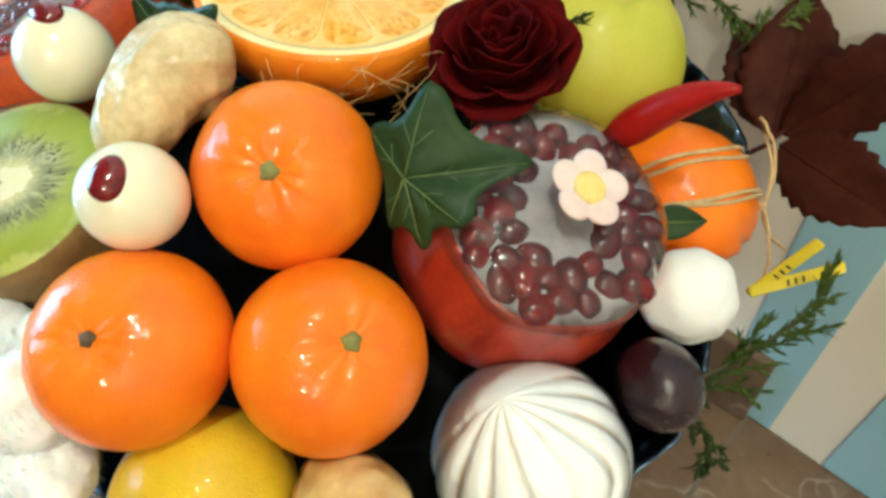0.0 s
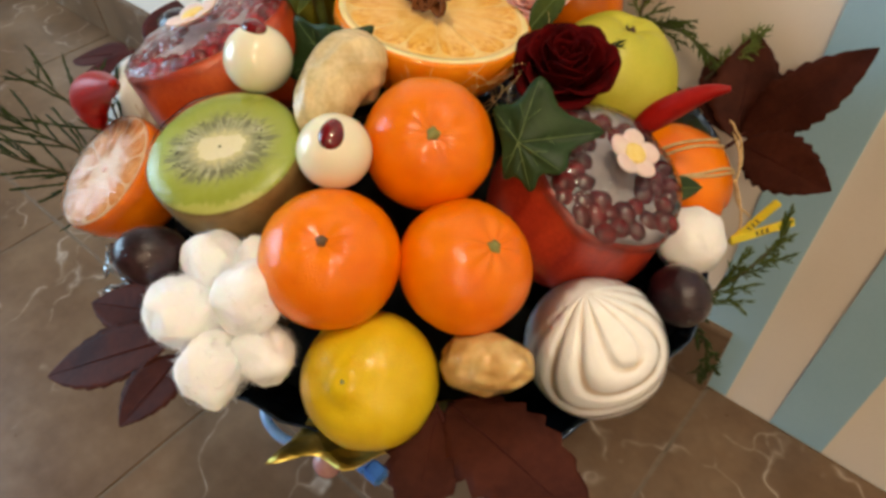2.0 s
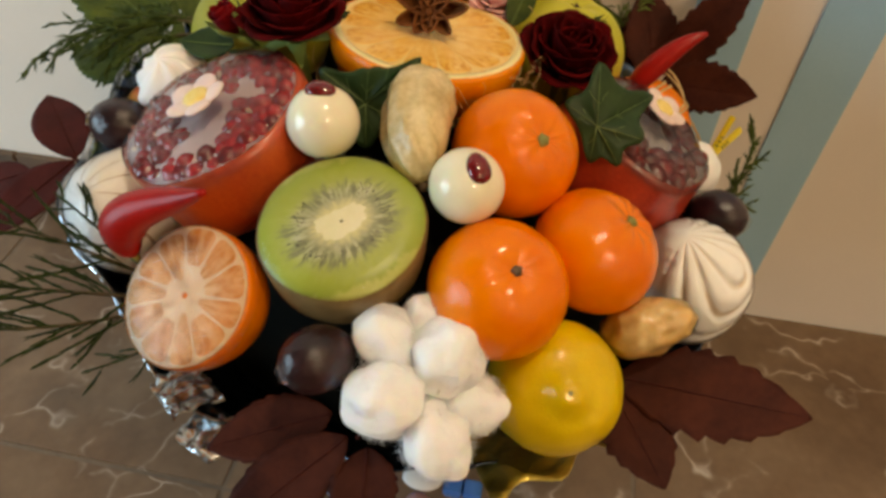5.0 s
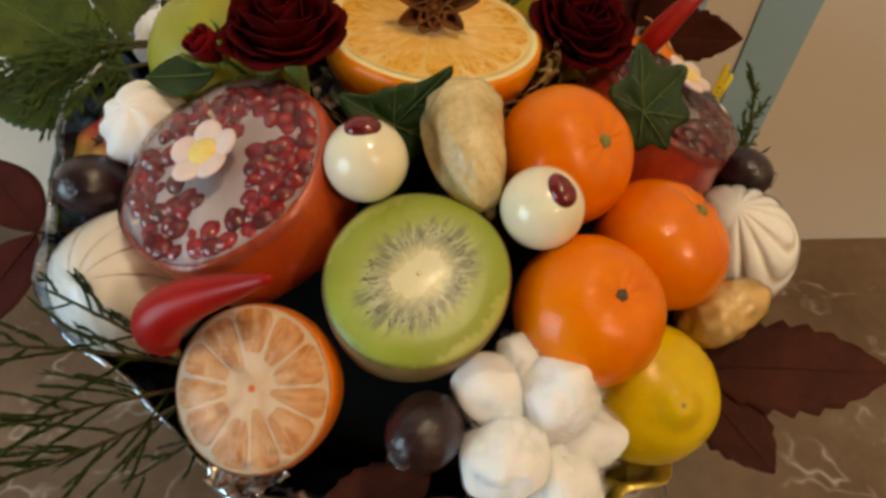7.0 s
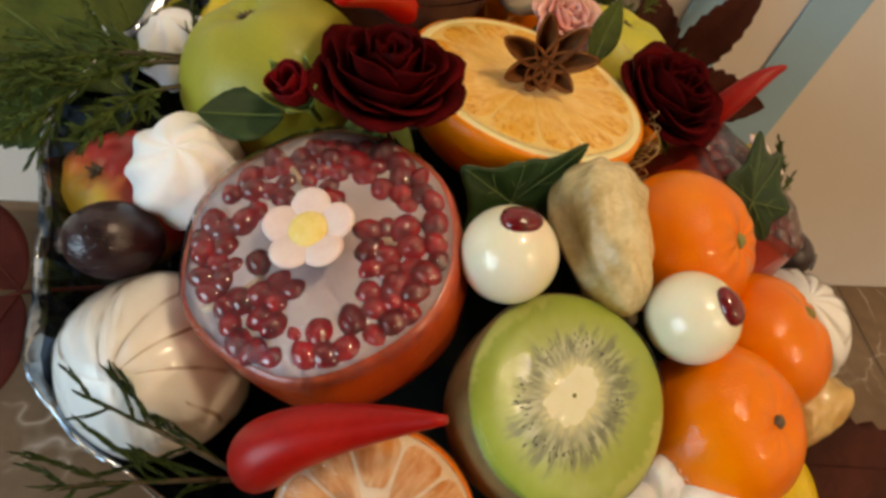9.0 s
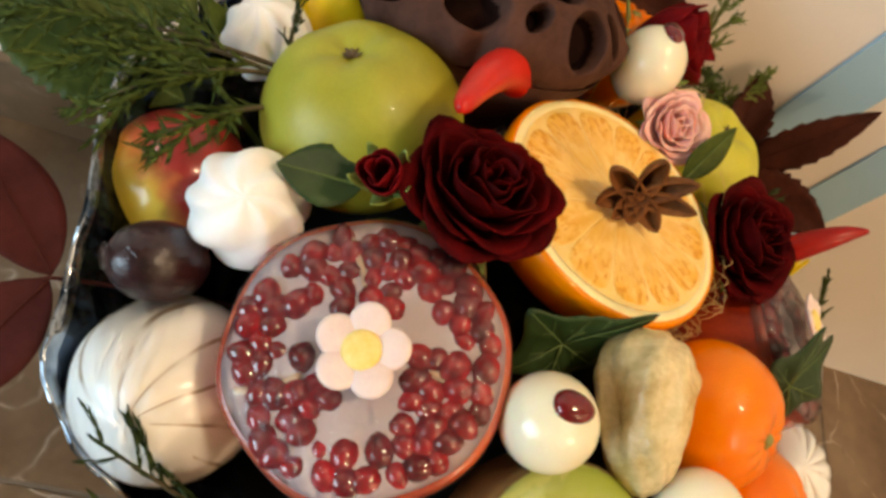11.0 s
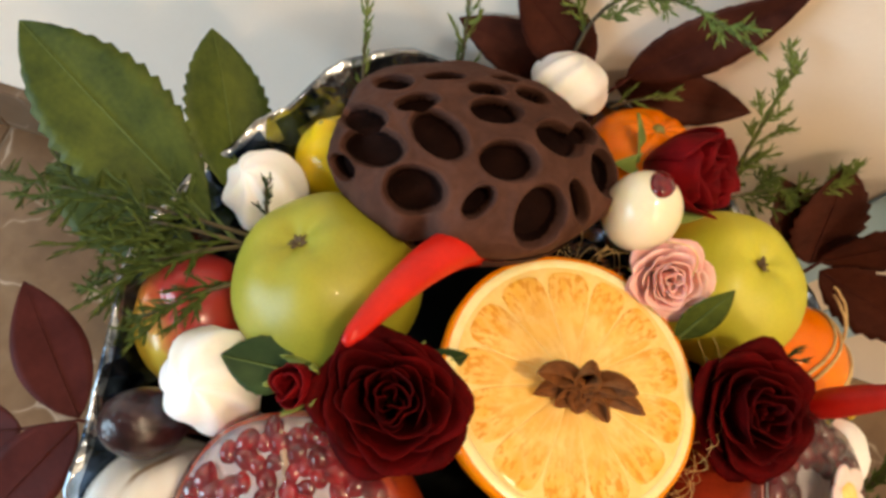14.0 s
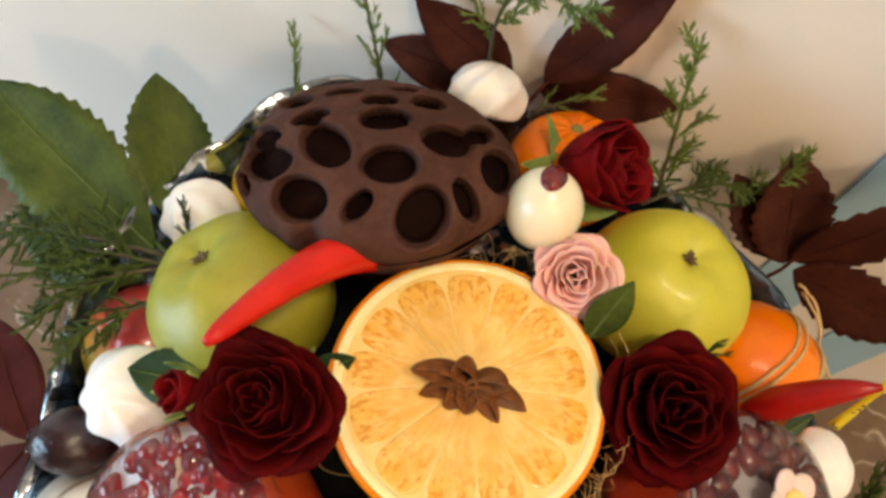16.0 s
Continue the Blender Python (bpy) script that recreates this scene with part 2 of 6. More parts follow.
def swirled(name, cream, line_tone, first, step, right=2.866, left=2.15, thin=0.66, twist=0.0):
    """Whipped sweet: darker lines in the furrows, loops nested round a teardrop that starts at the z pole."""
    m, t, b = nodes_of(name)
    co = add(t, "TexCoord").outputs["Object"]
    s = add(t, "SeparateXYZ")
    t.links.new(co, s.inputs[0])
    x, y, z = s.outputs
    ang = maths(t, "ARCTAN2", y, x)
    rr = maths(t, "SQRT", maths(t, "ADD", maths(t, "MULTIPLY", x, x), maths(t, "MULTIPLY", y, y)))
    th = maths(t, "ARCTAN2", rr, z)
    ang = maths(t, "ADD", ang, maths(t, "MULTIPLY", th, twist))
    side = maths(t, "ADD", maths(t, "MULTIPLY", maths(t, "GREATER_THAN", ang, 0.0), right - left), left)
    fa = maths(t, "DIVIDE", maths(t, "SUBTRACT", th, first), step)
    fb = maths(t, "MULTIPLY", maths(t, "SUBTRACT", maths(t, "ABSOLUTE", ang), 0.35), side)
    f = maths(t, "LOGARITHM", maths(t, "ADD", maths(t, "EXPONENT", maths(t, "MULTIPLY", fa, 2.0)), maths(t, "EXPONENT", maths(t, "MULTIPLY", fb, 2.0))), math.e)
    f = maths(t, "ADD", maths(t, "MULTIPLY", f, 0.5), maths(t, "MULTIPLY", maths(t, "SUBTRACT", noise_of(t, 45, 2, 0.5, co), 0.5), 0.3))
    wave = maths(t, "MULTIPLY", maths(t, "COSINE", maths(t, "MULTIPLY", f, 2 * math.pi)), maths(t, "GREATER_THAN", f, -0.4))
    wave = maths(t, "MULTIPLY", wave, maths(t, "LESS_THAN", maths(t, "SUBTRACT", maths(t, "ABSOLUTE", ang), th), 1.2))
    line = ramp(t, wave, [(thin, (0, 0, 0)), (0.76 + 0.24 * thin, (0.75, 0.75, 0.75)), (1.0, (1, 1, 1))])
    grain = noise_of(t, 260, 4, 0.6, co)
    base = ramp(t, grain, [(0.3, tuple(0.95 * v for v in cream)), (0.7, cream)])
    t.links.new(mixed(t, maths(t, "MULTIPLY", maths(t, "MULTIPLY", line, 0.9), ramp(t, noise_of(t, 55, 2, 0.5, co), [(0.36, (0.15, 0.15, 0.15)), (0.56, (1, 1, 1))])), base, line_tone), b.inputs["Base Color"])
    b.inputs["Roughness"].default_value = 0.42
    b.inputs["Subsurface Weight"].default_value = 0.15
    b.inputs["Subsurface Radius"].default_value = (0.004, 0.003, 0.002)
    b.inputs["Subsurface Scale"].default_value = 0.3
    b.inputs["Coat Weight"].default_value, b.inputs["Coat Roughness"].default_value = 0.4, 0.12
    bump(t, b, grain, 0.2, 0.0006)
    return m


ORANGE_PEEL = peel("mandarin_peel", (0.82, 0.158, 0.001), (0.94, 0.240, 0.002))
ORANGE_PEEL_2 = peel("orange_peel", (0.84, 0.21, 0.004), (0.93, 0.31, 0.010))
LEMON_PEEL = peel("lemon_peel", (0.66, 0.43, 0.008), (0.80, 0.57, 0.02), 900, tip=((0.34, 0.24, 0.02), 1.24, 1.42))
PITH = surface("citrus_pith", (0.98, 0.74, 0.30), (1.0, 0.86, 0.50), 120, 0.5, sss=0.2, coat=0.3)
MEMBRANE = surface("citrus_membrane", (0.95, 0.60, 0.16), (0.98, 0.70, 0.28), 140, 0.35, sss=0.2, coat=0.4)
MEMBRANE_PALE = surface("mandarin_membrane", (0.86, 0.62, 0.42), (0.92, 0.74, 0.56), 140, 0.5, sss=0.2, coat=0.05, spec=0.2)
ORANGE_FLESH = flesh("orange_flesh", (0.98, 0.66, 0.24), (0.92, 0.50, 0.07), (0.72, 0.27, 0.012), (1.0, 0.74, 0.34), contrast=0.30, sss=0.10, grain=4.0, veins=0.3, spoke=1.6, along=22.0, fleck=0.75)
MANDARIN_FLESH = flesh("mandarin_flesh", (0.92, 0.70, 0.48), (0.78, 0.30, 0.05), (0.60, 0.17, 0.015), (0.92, 0.66, 0.42), contrast=0.50, grain=3.2, wet=0.08, reach=0.032, veins=0.4, spoke=2.0, along=24.0)
KIWI_FLESH = kiwi_flesh("kiwi_flesh")
KIWI_CORE = surface("kiwi_core", (0.88, 0.86, 0.62), (0.95, 0.93, 0.76), 120, 0.5, coat=0.1, sss=0.2)
KIWI_SEED = surface("kiwi_seed", (0.012, 0.011, 0.012), (0.05, 0.05, 0.055), 500, 0.3, coat=0.5)
KIWI_SKIN = surface("kiwi_skin", (0.17, 0.10, 0.035), (0.30, 0.20, 0.075), 80, 0.6, fine=1600, relief=0.5, coat=0.15, spec=0.25)
STEM = surface("stem_button", (0.16, 0.17, 0.035), (0.32, 0.29, 0.09), 400, 0.7, relief=0.5)
STEM_BROWN = surface("stem_brown", (0.05, 0.03, 0.015), (0.16, 0.10, 0.05), 400, 0.75, relief=0.5)
POM_SKIN = surface("pomegranate_skin", (0.40, 0.020, 0.008), (0.64, 0.12, 0.024), 28, 0.3, fine=500, relief=0.2, coat=0.4, stretch=(1, 1, 0.35))
POM_SKIN_RED = surface("pomegranate_skin_red", (0.20, 0.004, 0.005), (0.54, 0.060, 0.022), 60, 0.3, fine=500, relief=0.2, coat=0.5, stretch=(1, 1, 0.22))
POM_FLESH = surface("pomegranate_membrane", (0.52, 0.44, 0.47), (0.72, 0.62, 0.63), 45, 0.3, coat=0.5, sss=0.2)
POM_MILK = surface("pomegranate_milky_membrane", (0.27, 0.255, 0.265), (0.50, 0.47, 0.475), 80, 0.3, coat=0.5, sss=0.2)
PARTITION = surface("pomegranate_partition", (0.66, 0.46, 0.30), (0.80, 0.62, 0.44), 90, 0.4, coat=0.3)
ARIL_DARK = surface("dark_aril", (0.034, 0.0006, 0.0015), (0.21, 0.0024, 0.004), 150, 0.2, coat=0.25, coat_rough=0.02, vary=0.9, relief=0, sss=0.1, fine_mix=0.1)
SEED_RED = surface("seed_dark_red", (0.045, 0.001, 0.003), (0.22, 0.004, 0.008), 200, 0.15, coat=0.5, coat_rough=0.03, relief=0, sss=0.1)
ARIL = surface("aril", (0.075, 0.0008, 0.003), (0.50, 0.006, 0.010), 150, 0.10, coat=0.8, coat_rough=0.02, vary=0.9, relief=0, sss=0.2, fine_mix=0.1)
FILM = film_of("clear_film", (0.56, 0.47, 0.55), 0.045, 0.04, 0.9, 1.26)
FILM_MILKY = film_of("milky_film", (0.52, 0.49, 0.53), 0.05, 0.05, 1.0, 1.40)
FILM_CLEAR = film_of("clear_film_tight", (0.85, 0.85, 0.85), 0.01, 0.07, 0.5, 1.25)
FILM_WET = film_of("clear_film_taut", (0.85, 0.85, 0.85), 0.01, 0.05, 0.30, 1.20)
FILM_CUT = film_of("clear_film_wrinkled", (0.88, 0.80, 0.72), 0.05, 0.05, 0.9, 1.26)
CHOC = surface("white_chocolate", (0.82, 0.76, 0.55), (0.88, 0.82, 0.63), 60, 0.24, coat=0.5, sss=0.3, relief=0.05)
MERINGUE = surface("meringue", (0.88, 0.87, 0.85), (0.94, 0.93, 0.92), 70, 0.6, fine=500, relief=0.25, sss=0.15)
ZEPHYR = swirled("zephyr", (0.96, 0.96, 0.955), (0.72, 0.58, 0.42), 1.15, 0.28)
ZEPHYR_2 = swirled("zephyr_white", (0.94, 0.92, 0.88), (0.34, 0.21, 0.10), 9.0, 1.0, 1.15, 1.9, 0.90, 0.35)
APPLE = surface("green_apple", (0.28, 0.275, 0.020), (0.38, 0.36, 0.036), 30, 0.46, fine=700, relief=0.05, coat=0.06, sss=0.08, stretch=(1, 1, 0.5))
APPLE_Y = surface("yellow_apple", (0.48, 0.47, 0.030), (0.62, 0.57, 0.060), 30, 0.46, fine=700, relief=0.05, coat=0.06, sss=0.08, stretch=(1, 1, 0.5))
PLUM = surface("plum", (0.006, 0.002, 0.004), (0.032, 0.009, 0.013), 50, 0.34, fine=400, relief=0.06, coat=0.8, coat_rough=0.05, crinkle=0.45, spec=0.2)
FIG = surface("dried_fig", (0.42, 0.28, 0.09), (0.82, 0.67, 0.37), 70, 0.4, fine=420, relief=0.45, dist=0.001, coat=0.8, coat_rough=0.06, stretch=(1, 1, 0.4), sss=0.1, crinkle=0.6)
CANDIED = surface("candied_fruit", (0.60, 0.34, 0.08), (0.84, 0.62, 0.28), 110, 0.35, fine=380, relief=0.35, dist=0.001, coat=0.7, coat_rough=0.06, sss=0.25, crinkle=0.5)
COTTON = surface("cotton", (0.91, 0.93, 0.96), (0.95, 0.97, 1.0), 160, 0.95, fine=900, relief=0.08, dist=0.0006, sss=0.35, sheen=0.8, spec=0.1)
HUSK = surface("cotton_husk", (0.05, 0.03, 0.02), (0.14, 0.09, 0.05), 140, 0.8, relief=0.4)
ROSE = surface("rose_petal", (0.024, 0.0004, 0.0007), (0.105, 0.0014, 0.0020), 90, 0.78, fine=900, relief=0.15, spec=0.06)
ROSE_BRIGHT = surface("rose_petal_red", (0.075, 0.001, 0.003), (0.21, 0.003, 0.006), 90, 0.7, fine=900, relief=0.15, spec=0.1)
PINK = surface("pink_petal", (0.94, 0.42, 0.38), (1.0, 0.62, 0.56), 120, 0.55, fine=900, relief=0.15, sss=0.2, sheen=0.2)
SEPAL = surface("sepal", (0.14, 0.22, 0.045), (0.28, 0.36, 0.09), 120, 0.5, relief=0.2)
LEAF_GREEN = surface("green_leaf", (0.018, 0.038, 0.006), (0.088, 0.118, 0.016), 42, 0.55, fine=350, relief=0.3, spec=0.22)
LEAF_DEEP = surface("deep_green_leaf", (0.012, 0.032, 0.009), (0.032, 0.065, 0.018), 60, 0.45, fine=350, relief=0.3, spec=0.25)
LEAF_RED = surface("red_brown_leaf", (0.026, 0.0062, 0.004), (0.074, 0.019, 0.011), 45, 0.6, fine=300, relief=0.3, spec=0.09)
LEAF_WINE = surface("wine_leaf", (0.034, 0.006, 0.006), (0.072, 0.015, 0.014), 45, 0.6, fine=300, relief=0.3, spec=0.10)
VEIN_GREEN = surface("leaf_vein", (0.07, 0.11, 0.03), (0.14, 0.19, 0.06), 200, 0.6, spec=0.15)
VEIN_PALE = surface("ivy_vein", (0.10, 0.16, 0.055), (0.19, 0.26, 0.10), 200, 0.6, spec=0.15)
VEIN_RED = surface("leaf_vein_red", (0.045, 0.012, 0.010), (0.075, 0.022, 0.018), 200, 0.8, spec=0.04)
NEEDLE = surface("conifer_scale", (0.012, 0.025, 0.005), (0.036, 0.062, 0.012), 120, 0.6, spec=0.2)
NEEDLE_MID = surface("conifer_scale_mid", (0.030, 0.052, 0.008), (0.085, 0.120, 0.020), 120, 0.6, spec=0.2)
NEEDLE_LIGHT = surface("conifer_scale_light", (0.105, 0.155, 0.033), (0.21, 0.28, 0.070), 120, 0.6, spec=0.2)
TWIG = surface("twig", (0.045, 0.035, 0.018), (0.10, 0.075, 0.035), 200, 0.8, relief=0.4)
LOTUS = surface("lotus_pod", (0.050, 0.020, 0.014), (0.098, 0.043, 0.031), 60, 0.8, fine=300, relief=0.4, dist=0.0008, spec=0.12)
# Dark brown taken near black: the shade inside the holes is in the colour.
LOTUS_HOLE_SHADE = surface("lotus_hole_shade", (0.006, 0.0024, 0.0018), (0.018, 0.0065, 0.005), 90, 0.9, spec=0.05)
CHILI = surface("chili", (0.52, 0.008, 0.005), (0.66, 0.018, 0.008), 40, 0.40, fine=400, relief=0.04, coat=0.15, coat_rough=0.12, spec=0.3)
CHILI_DARK = surface("chili_dark", (0.28, 0.0025, 0.002), (0.43, 0.008, 0.004), 40, 0.42, fine=400, relief=0.04, coat=0.12, coat_rough=0.15, spec=0.25)
ANISE = surface("star_anise", (0.09, 0.027, 0.007), (0.25, 0.088, 0.026), 160, 0.6, fine=700, relief=0.6, spec=0.15)
TWINE = surface("twine", (0.50, 0.32, 0.13), (0.70, 0.52, 0.27), 500, 0.85, fine=2500, relief=0.8)
RAFFIA = surface("raffia", (0.62, 0.38, 0.12), (0.84, 0.60, 0.28), 300, 0.6)
SUGAR_WHITE = surface("sugar_petal", (0.74, 0.56, 0.53), (0.84, 0.68, 0.64), 150, 0.6, sss=0.2)
SUGAR_YELLOW = surface("sugar_centre", (0.85, 0.62, 0.16), (0.92, 0.74, 0.30), 300, 0.6, relief=0.5)
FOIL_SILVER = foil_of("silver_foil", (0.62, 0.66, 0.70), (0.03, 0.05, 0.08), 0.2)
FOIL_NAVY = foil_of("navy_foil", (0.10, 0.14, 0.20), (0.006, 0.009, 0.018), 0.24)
FOIL_BRIGHT = foil_of("bright_silver_foil", (0.85, 0.86, 0.86), (0.34, 0.35, 0.36), 0.25)
FOIL_GOLD = foil_of("gold_foil", (0.90, 0.70, 0.18), (0.42, 0.30, 0.05), 0.38)
# Near black: the shade of the gaps between the fruit, put into the colour.
GAP_DARK = surface("dark_gap_filler", (0.0018, 0.002, 0.0016), (0.005, 0.0055, 0.004), 90, 0.95, relief=0.6, spec=0.1)
CLIP = surface("yellow_plastic", (0.72, 0.55, 0.02), (0.80, 0.64, 0.04), 60, 0.3, relief=0.05, sss=0.2)
INK = surface("ink", (0.02, 0.02, 0.02), (0.04, 0.04, 0.04), 200, 0.5)
BLUE_PLASTIC = surface("blue_plastic", (0.05, 0.16, 0.50), (0.10, 0.28, 0.66), 60, 0.25, relief=0.03, sss=0.2)
PALE_PLASTIC = surface("pale_blue_plastic", (0.12, 0.30, 0.62), (0.34, 0.54, 0.80), 60, 0.3, relief=0.03, sss=0.3)
PINK_PLASTIC = surface("pinkish_clear_plastic", (0.42, 0.20, 0.19), (0.56, 0.30, 0.28), 80, 0.15, relief=0.02, coat=0.6, sss=0.3)
TILE = marble("brown_marble_tile")
GROUT = surface("grout", (0.13, 0.10, 0.075), (0.20, 0.16, 0.12), 80, 0.9, relief=0.5)
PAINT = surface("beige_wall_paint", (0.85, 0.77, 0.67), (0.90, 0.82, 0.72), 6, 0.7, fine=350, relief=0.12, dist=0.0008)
# Darkened copy of the wall paint for unseen walls, to cut bounced fill.
PAINT_LOW_BOUNCE = surface("low_bounce_wall_paint", (0.30, 0.26, 0.22), (0.36, 0.31, 0.26), 6, 0.75, fine=350, relief=0.12, dist=0.0008)
BAND = surface("blue_band_paint", (0.34, 0.57, 0.71), (0.40, 0.63, 0.77), 8, 0.45, fine=350, relief=0.1)
# Ceiling white lowered to grey so the unseen ceiling bounces less light.
CEILING_LOW_BOUNCE = surface("low_bounce_ceiling_paint", (0.46, 0.44, 0.41), (0.54, 0.52, 0.48), 5, 0.8, fine=300, relief=0.1)
WHITE_PAINT = surface("white_ceiling_paint", (0.76, 0.75, 0.73), (0.82, 0.81, 0.79), 5, 0.8, fine=300, relief=0.1)

# ---- mesh helpers ----


def mesh_of(name, verts, faces, material=None, smooth=True):
    me = bpy.data.meshes.new(name)
    me.from_pydata([tuple(v) for v in verts], [], faces)
    me.update()
    if smooth:
        me.polygons.foreach_set("use_smooth", [True] * len(me.polygons))
    if material:
        me.materials.append(material)
    return me


def part(name, data, parent, label="", m=None, kind=""):
    """One mesh as a part under a thing or under a part."""
    ob = new(name, data)
    ob.parent = parent
    if m is not None:
        ob.matrix_basis = m
    return tagged(ob, label, kind=kind)


def thing(name, m, label, category, group="", kind=""):
    ob = new(name)
    ob.empty_display_size = 0.01
    ob.matrix_basis = m
    return tagged(ob, label, category, group, kind)


def frame_at(place, axis, spin=0.0):
    """A pose whose z axis points along axis."""
    q = Vector(axis).normalized().to_track_quat("Z", "Y")
    return Matrix.Translation(place) @ q.to_matrix().to_4x4() @ Matrix.Rotation(radians(spin), 4, "Z")


def ball(name, fn, mat, nu=48, nv=32):
    """A closed round body: fn(theta from the z pole, phi) gives a point."""
    vs, fs = [fn(0.0, 0.0)], []
    for j in range(1, nv):
        for i in range(nu):
            vs.append(fn(math.pi * j / nv, 2 * math.pi * i / nu))
    vs.append(fn(math.pi, 0.0))
    last = len(vs) - 1
    for i in range(nu):
        k = (i + 1) % nu
        fs.append((0, 1 + i, 1 + k))
        fs.append((last, last - nu + k, last - nu + i))
    for j in range(nv - 2):
        a = 1 + j * nu
        for i in range(nu):
            k = (i + 1) % nu
            fs.append((a + i, a + nu + i, a + nu + k, a + k))
    return mesh_of(name, vs, fs, mat)


def lathe(name, profile, mat, nu=56, wobble=None):
    """A body turned about z from (radius, height) pairs; the ends are closed where the radius is 0."""
    vs, fs = [], []
    for r, z in profile:
        for i in range(nu):
            a = 2 * math.pi * i / nu
            p = Vector((r * math.cos(a), r * math.sin(a), z))
            vs.append(wobble(p, a) if wobble else p)
    for j in range(len(profile) - 1):
        for i in range(nu):
            k = (i + 1) % nu
            fs.append((j * nu + i, j * nu + k, (j + 1) * nu + k, (j + 1) * nu + i))
    return mesh_of(name, vs, fs, mat)


def tube(name, pts, radius, mat, sides=6):
    """A round rod along points; radius is a number or a function of 0..1."""
    pts = [Vector(p) for p in pts]
    vs, fs = [], []
    n = len(pts)
    for j, p in enumerate(pts):
        d = (pts[min(j + 1, n - 1)] - pts[max(j - 1, 0)]).normalized()
        side = d.cross(Vector((0.13, 0.31, 0.94))).normalized()
        up = side.cross(d)
        r = radius(j / (n - 1)) if callable(radius) else radius
        for i in range(sides):
            a = 2 * math.pi * i / sides
            vs.append(p + r * (math.cos(a) * side + math.sin(a) * up))
    for j in range(n - 1):
        for i in range(sides):
            k = (i + 1) % sides
            fs.append((j * sides + i, j * sides + k, (j + 1) * sides + k, (j + 1) * sides + i))
    fs.append(tuple(range(sides))[::-1])
    fs.append(tuple(range((n - 1) * sides, n * sides)))
    return mesh_of(name, vs, fs, mat)


def bent(a, b, sag, n=10, wob=0.0):
    a, b, sag = Vector(a), Vector(b), Vector(sag)
    out = []
    for i in range(n):
        t = i / (n - 1)
        p = a.lerp(b, t) + 4 * t * (1 - t) * sag
        if wob and 0 < i < n - 1:
            p += Vector([random.uniform(-wob, wob) for _ in range(3)])
        out.append(p)
    return out


def sheet(name, rows, mat, thick=0.0003):
    """A thin leaf or petal with real thickness from a grid of points."""
    nv, nu = len(rows), len(rows[0])
    top = [Vector(p) for r in rows for p in r]
    nor = []
    for j in range(nv):
        for i in range(nu):
            du = top[j * nu + min(i + 1, nu - 1)] - top[j * nu + max(i - 1, 0)]
            dv = top[min(j + 1, nv - 1) * nu + i] - top[max(j - 1, 0) * nu + i]
            c = du.cross(dv)
            nor.append(c.normalized() if c.length > 1e-12 else Vector((0, 0, 1)))
    vs = top + [p - thick * n for p, n in zip(top, nor)]
    o, fs = nv * nu, []
    for j in range(nv - 1):
        for i in range(nu - 1):
            a, b, c, d = j * nu + i, j * nu + i + 1, (j + 1) * nu + i + 1, (j + 1) * nu + i
            fs += [(a, b, c, d), (o + d, o + c, o + b, o + a)]
    edge = [i for i in range(nu)] + [j * nu + nu - 1 for j in range(1, nv)] + [(nv - 1) * nu + i for i in range(nu - 2, -1, -1)] + [j * nu for j in range(nv - 2, 0, -1)]
    for a, b in zip(edge, edge[1:] + edge[:1]):
        fs.append((b, a, o + a, o + b))
    return mesh_of(name, vs, fs, mat)


def box(name, lo, hi, mat, bevel=0.0):
    bm = bmesh.new()
    bmesh.ops.create_cube(bm, size=1.0)
    for v in bm.verts:
        v.co = [(l + h) / 2 + c * (h - l) for c, l, h in zip(v.co, lo, hi)]
    if bevel:
        bmesh.ops.bevel(bm, geom=bm.edges[:], offset=bevel, segments=2, affect="EDGES")
    me = bpy.data.meshes.new(name)
    bm.to_mesh(me)
    bm.free()
    me.materials.append(mat)
    return me


def wob(p, scale, amount, seed=0.0):
    return amount * noise.noise(Vector((p[0] * scale + seed, p[1] * scale + 3.7 * seed, p[2] * scale)))


# ---- room ----
WALL_Y, WEST, EAST, SOUTH, TOP = 0.311, -1.6, 1.9, -2.7, 2.6
T = 0.1
wall_north = tagged(new("wall_north", box("wall_north", (WEST - T, WALL_Y, -0.02), (EAST + T, WALL_Y + T, TOP), PAINT)), "beige painted wall behind the bouquet", "wall", kind="structure")
tagged(new("wall_east", box("wall_east", (EAST, SOUTH, -0.02), (EAST + T, WALL_Y, TOP), PAINT)), "plain painted wall", "wall", kind="structure")
# South and west walls are unseen; their darkened paint keeps fill light low.
tagged(new("wall_south", box("wall_south", (WEST - T, SOUTH - T, -0.02), (EAST + T, SOUTH, TOP), PAINT_LOW_BOUNCE)), "plain painted wall", "wall", kind="structure")
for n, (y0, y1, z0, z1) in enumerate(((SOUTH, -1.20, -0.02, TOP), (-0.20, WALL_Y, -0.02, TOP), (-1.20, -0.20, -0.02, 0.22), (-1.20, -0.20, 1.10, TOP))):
    tagged(new("wall_west", box("wall_west", (WEST - T, y0, z0), (WEST, y1, z1), PAINT_LOW_BOUNCE)), "plain unseen wall, darkened to cut bounced light, round a window opening", "wall", kind="structure")
tagged(new("ceiling", box("ceiling", (WEST - T, SOUTH - T, TOP), (EAST + T, WALL_Y + T, TOP + T), CEILING_LOW_BOUNCE)), "plain unseen ceiling, greyed to cut bounced light", "ceiling", kind="structure")
for x0, x1 in ((-0.062, -0.0205), (0.020, 0.0635)):
    part("painted_band", box("painted_band", (x0, WALL_Y - 0.002, 0.002), (x1, WALL_Y + 0.01, TOP), BAND), wall_north, "pale blue vertical band")

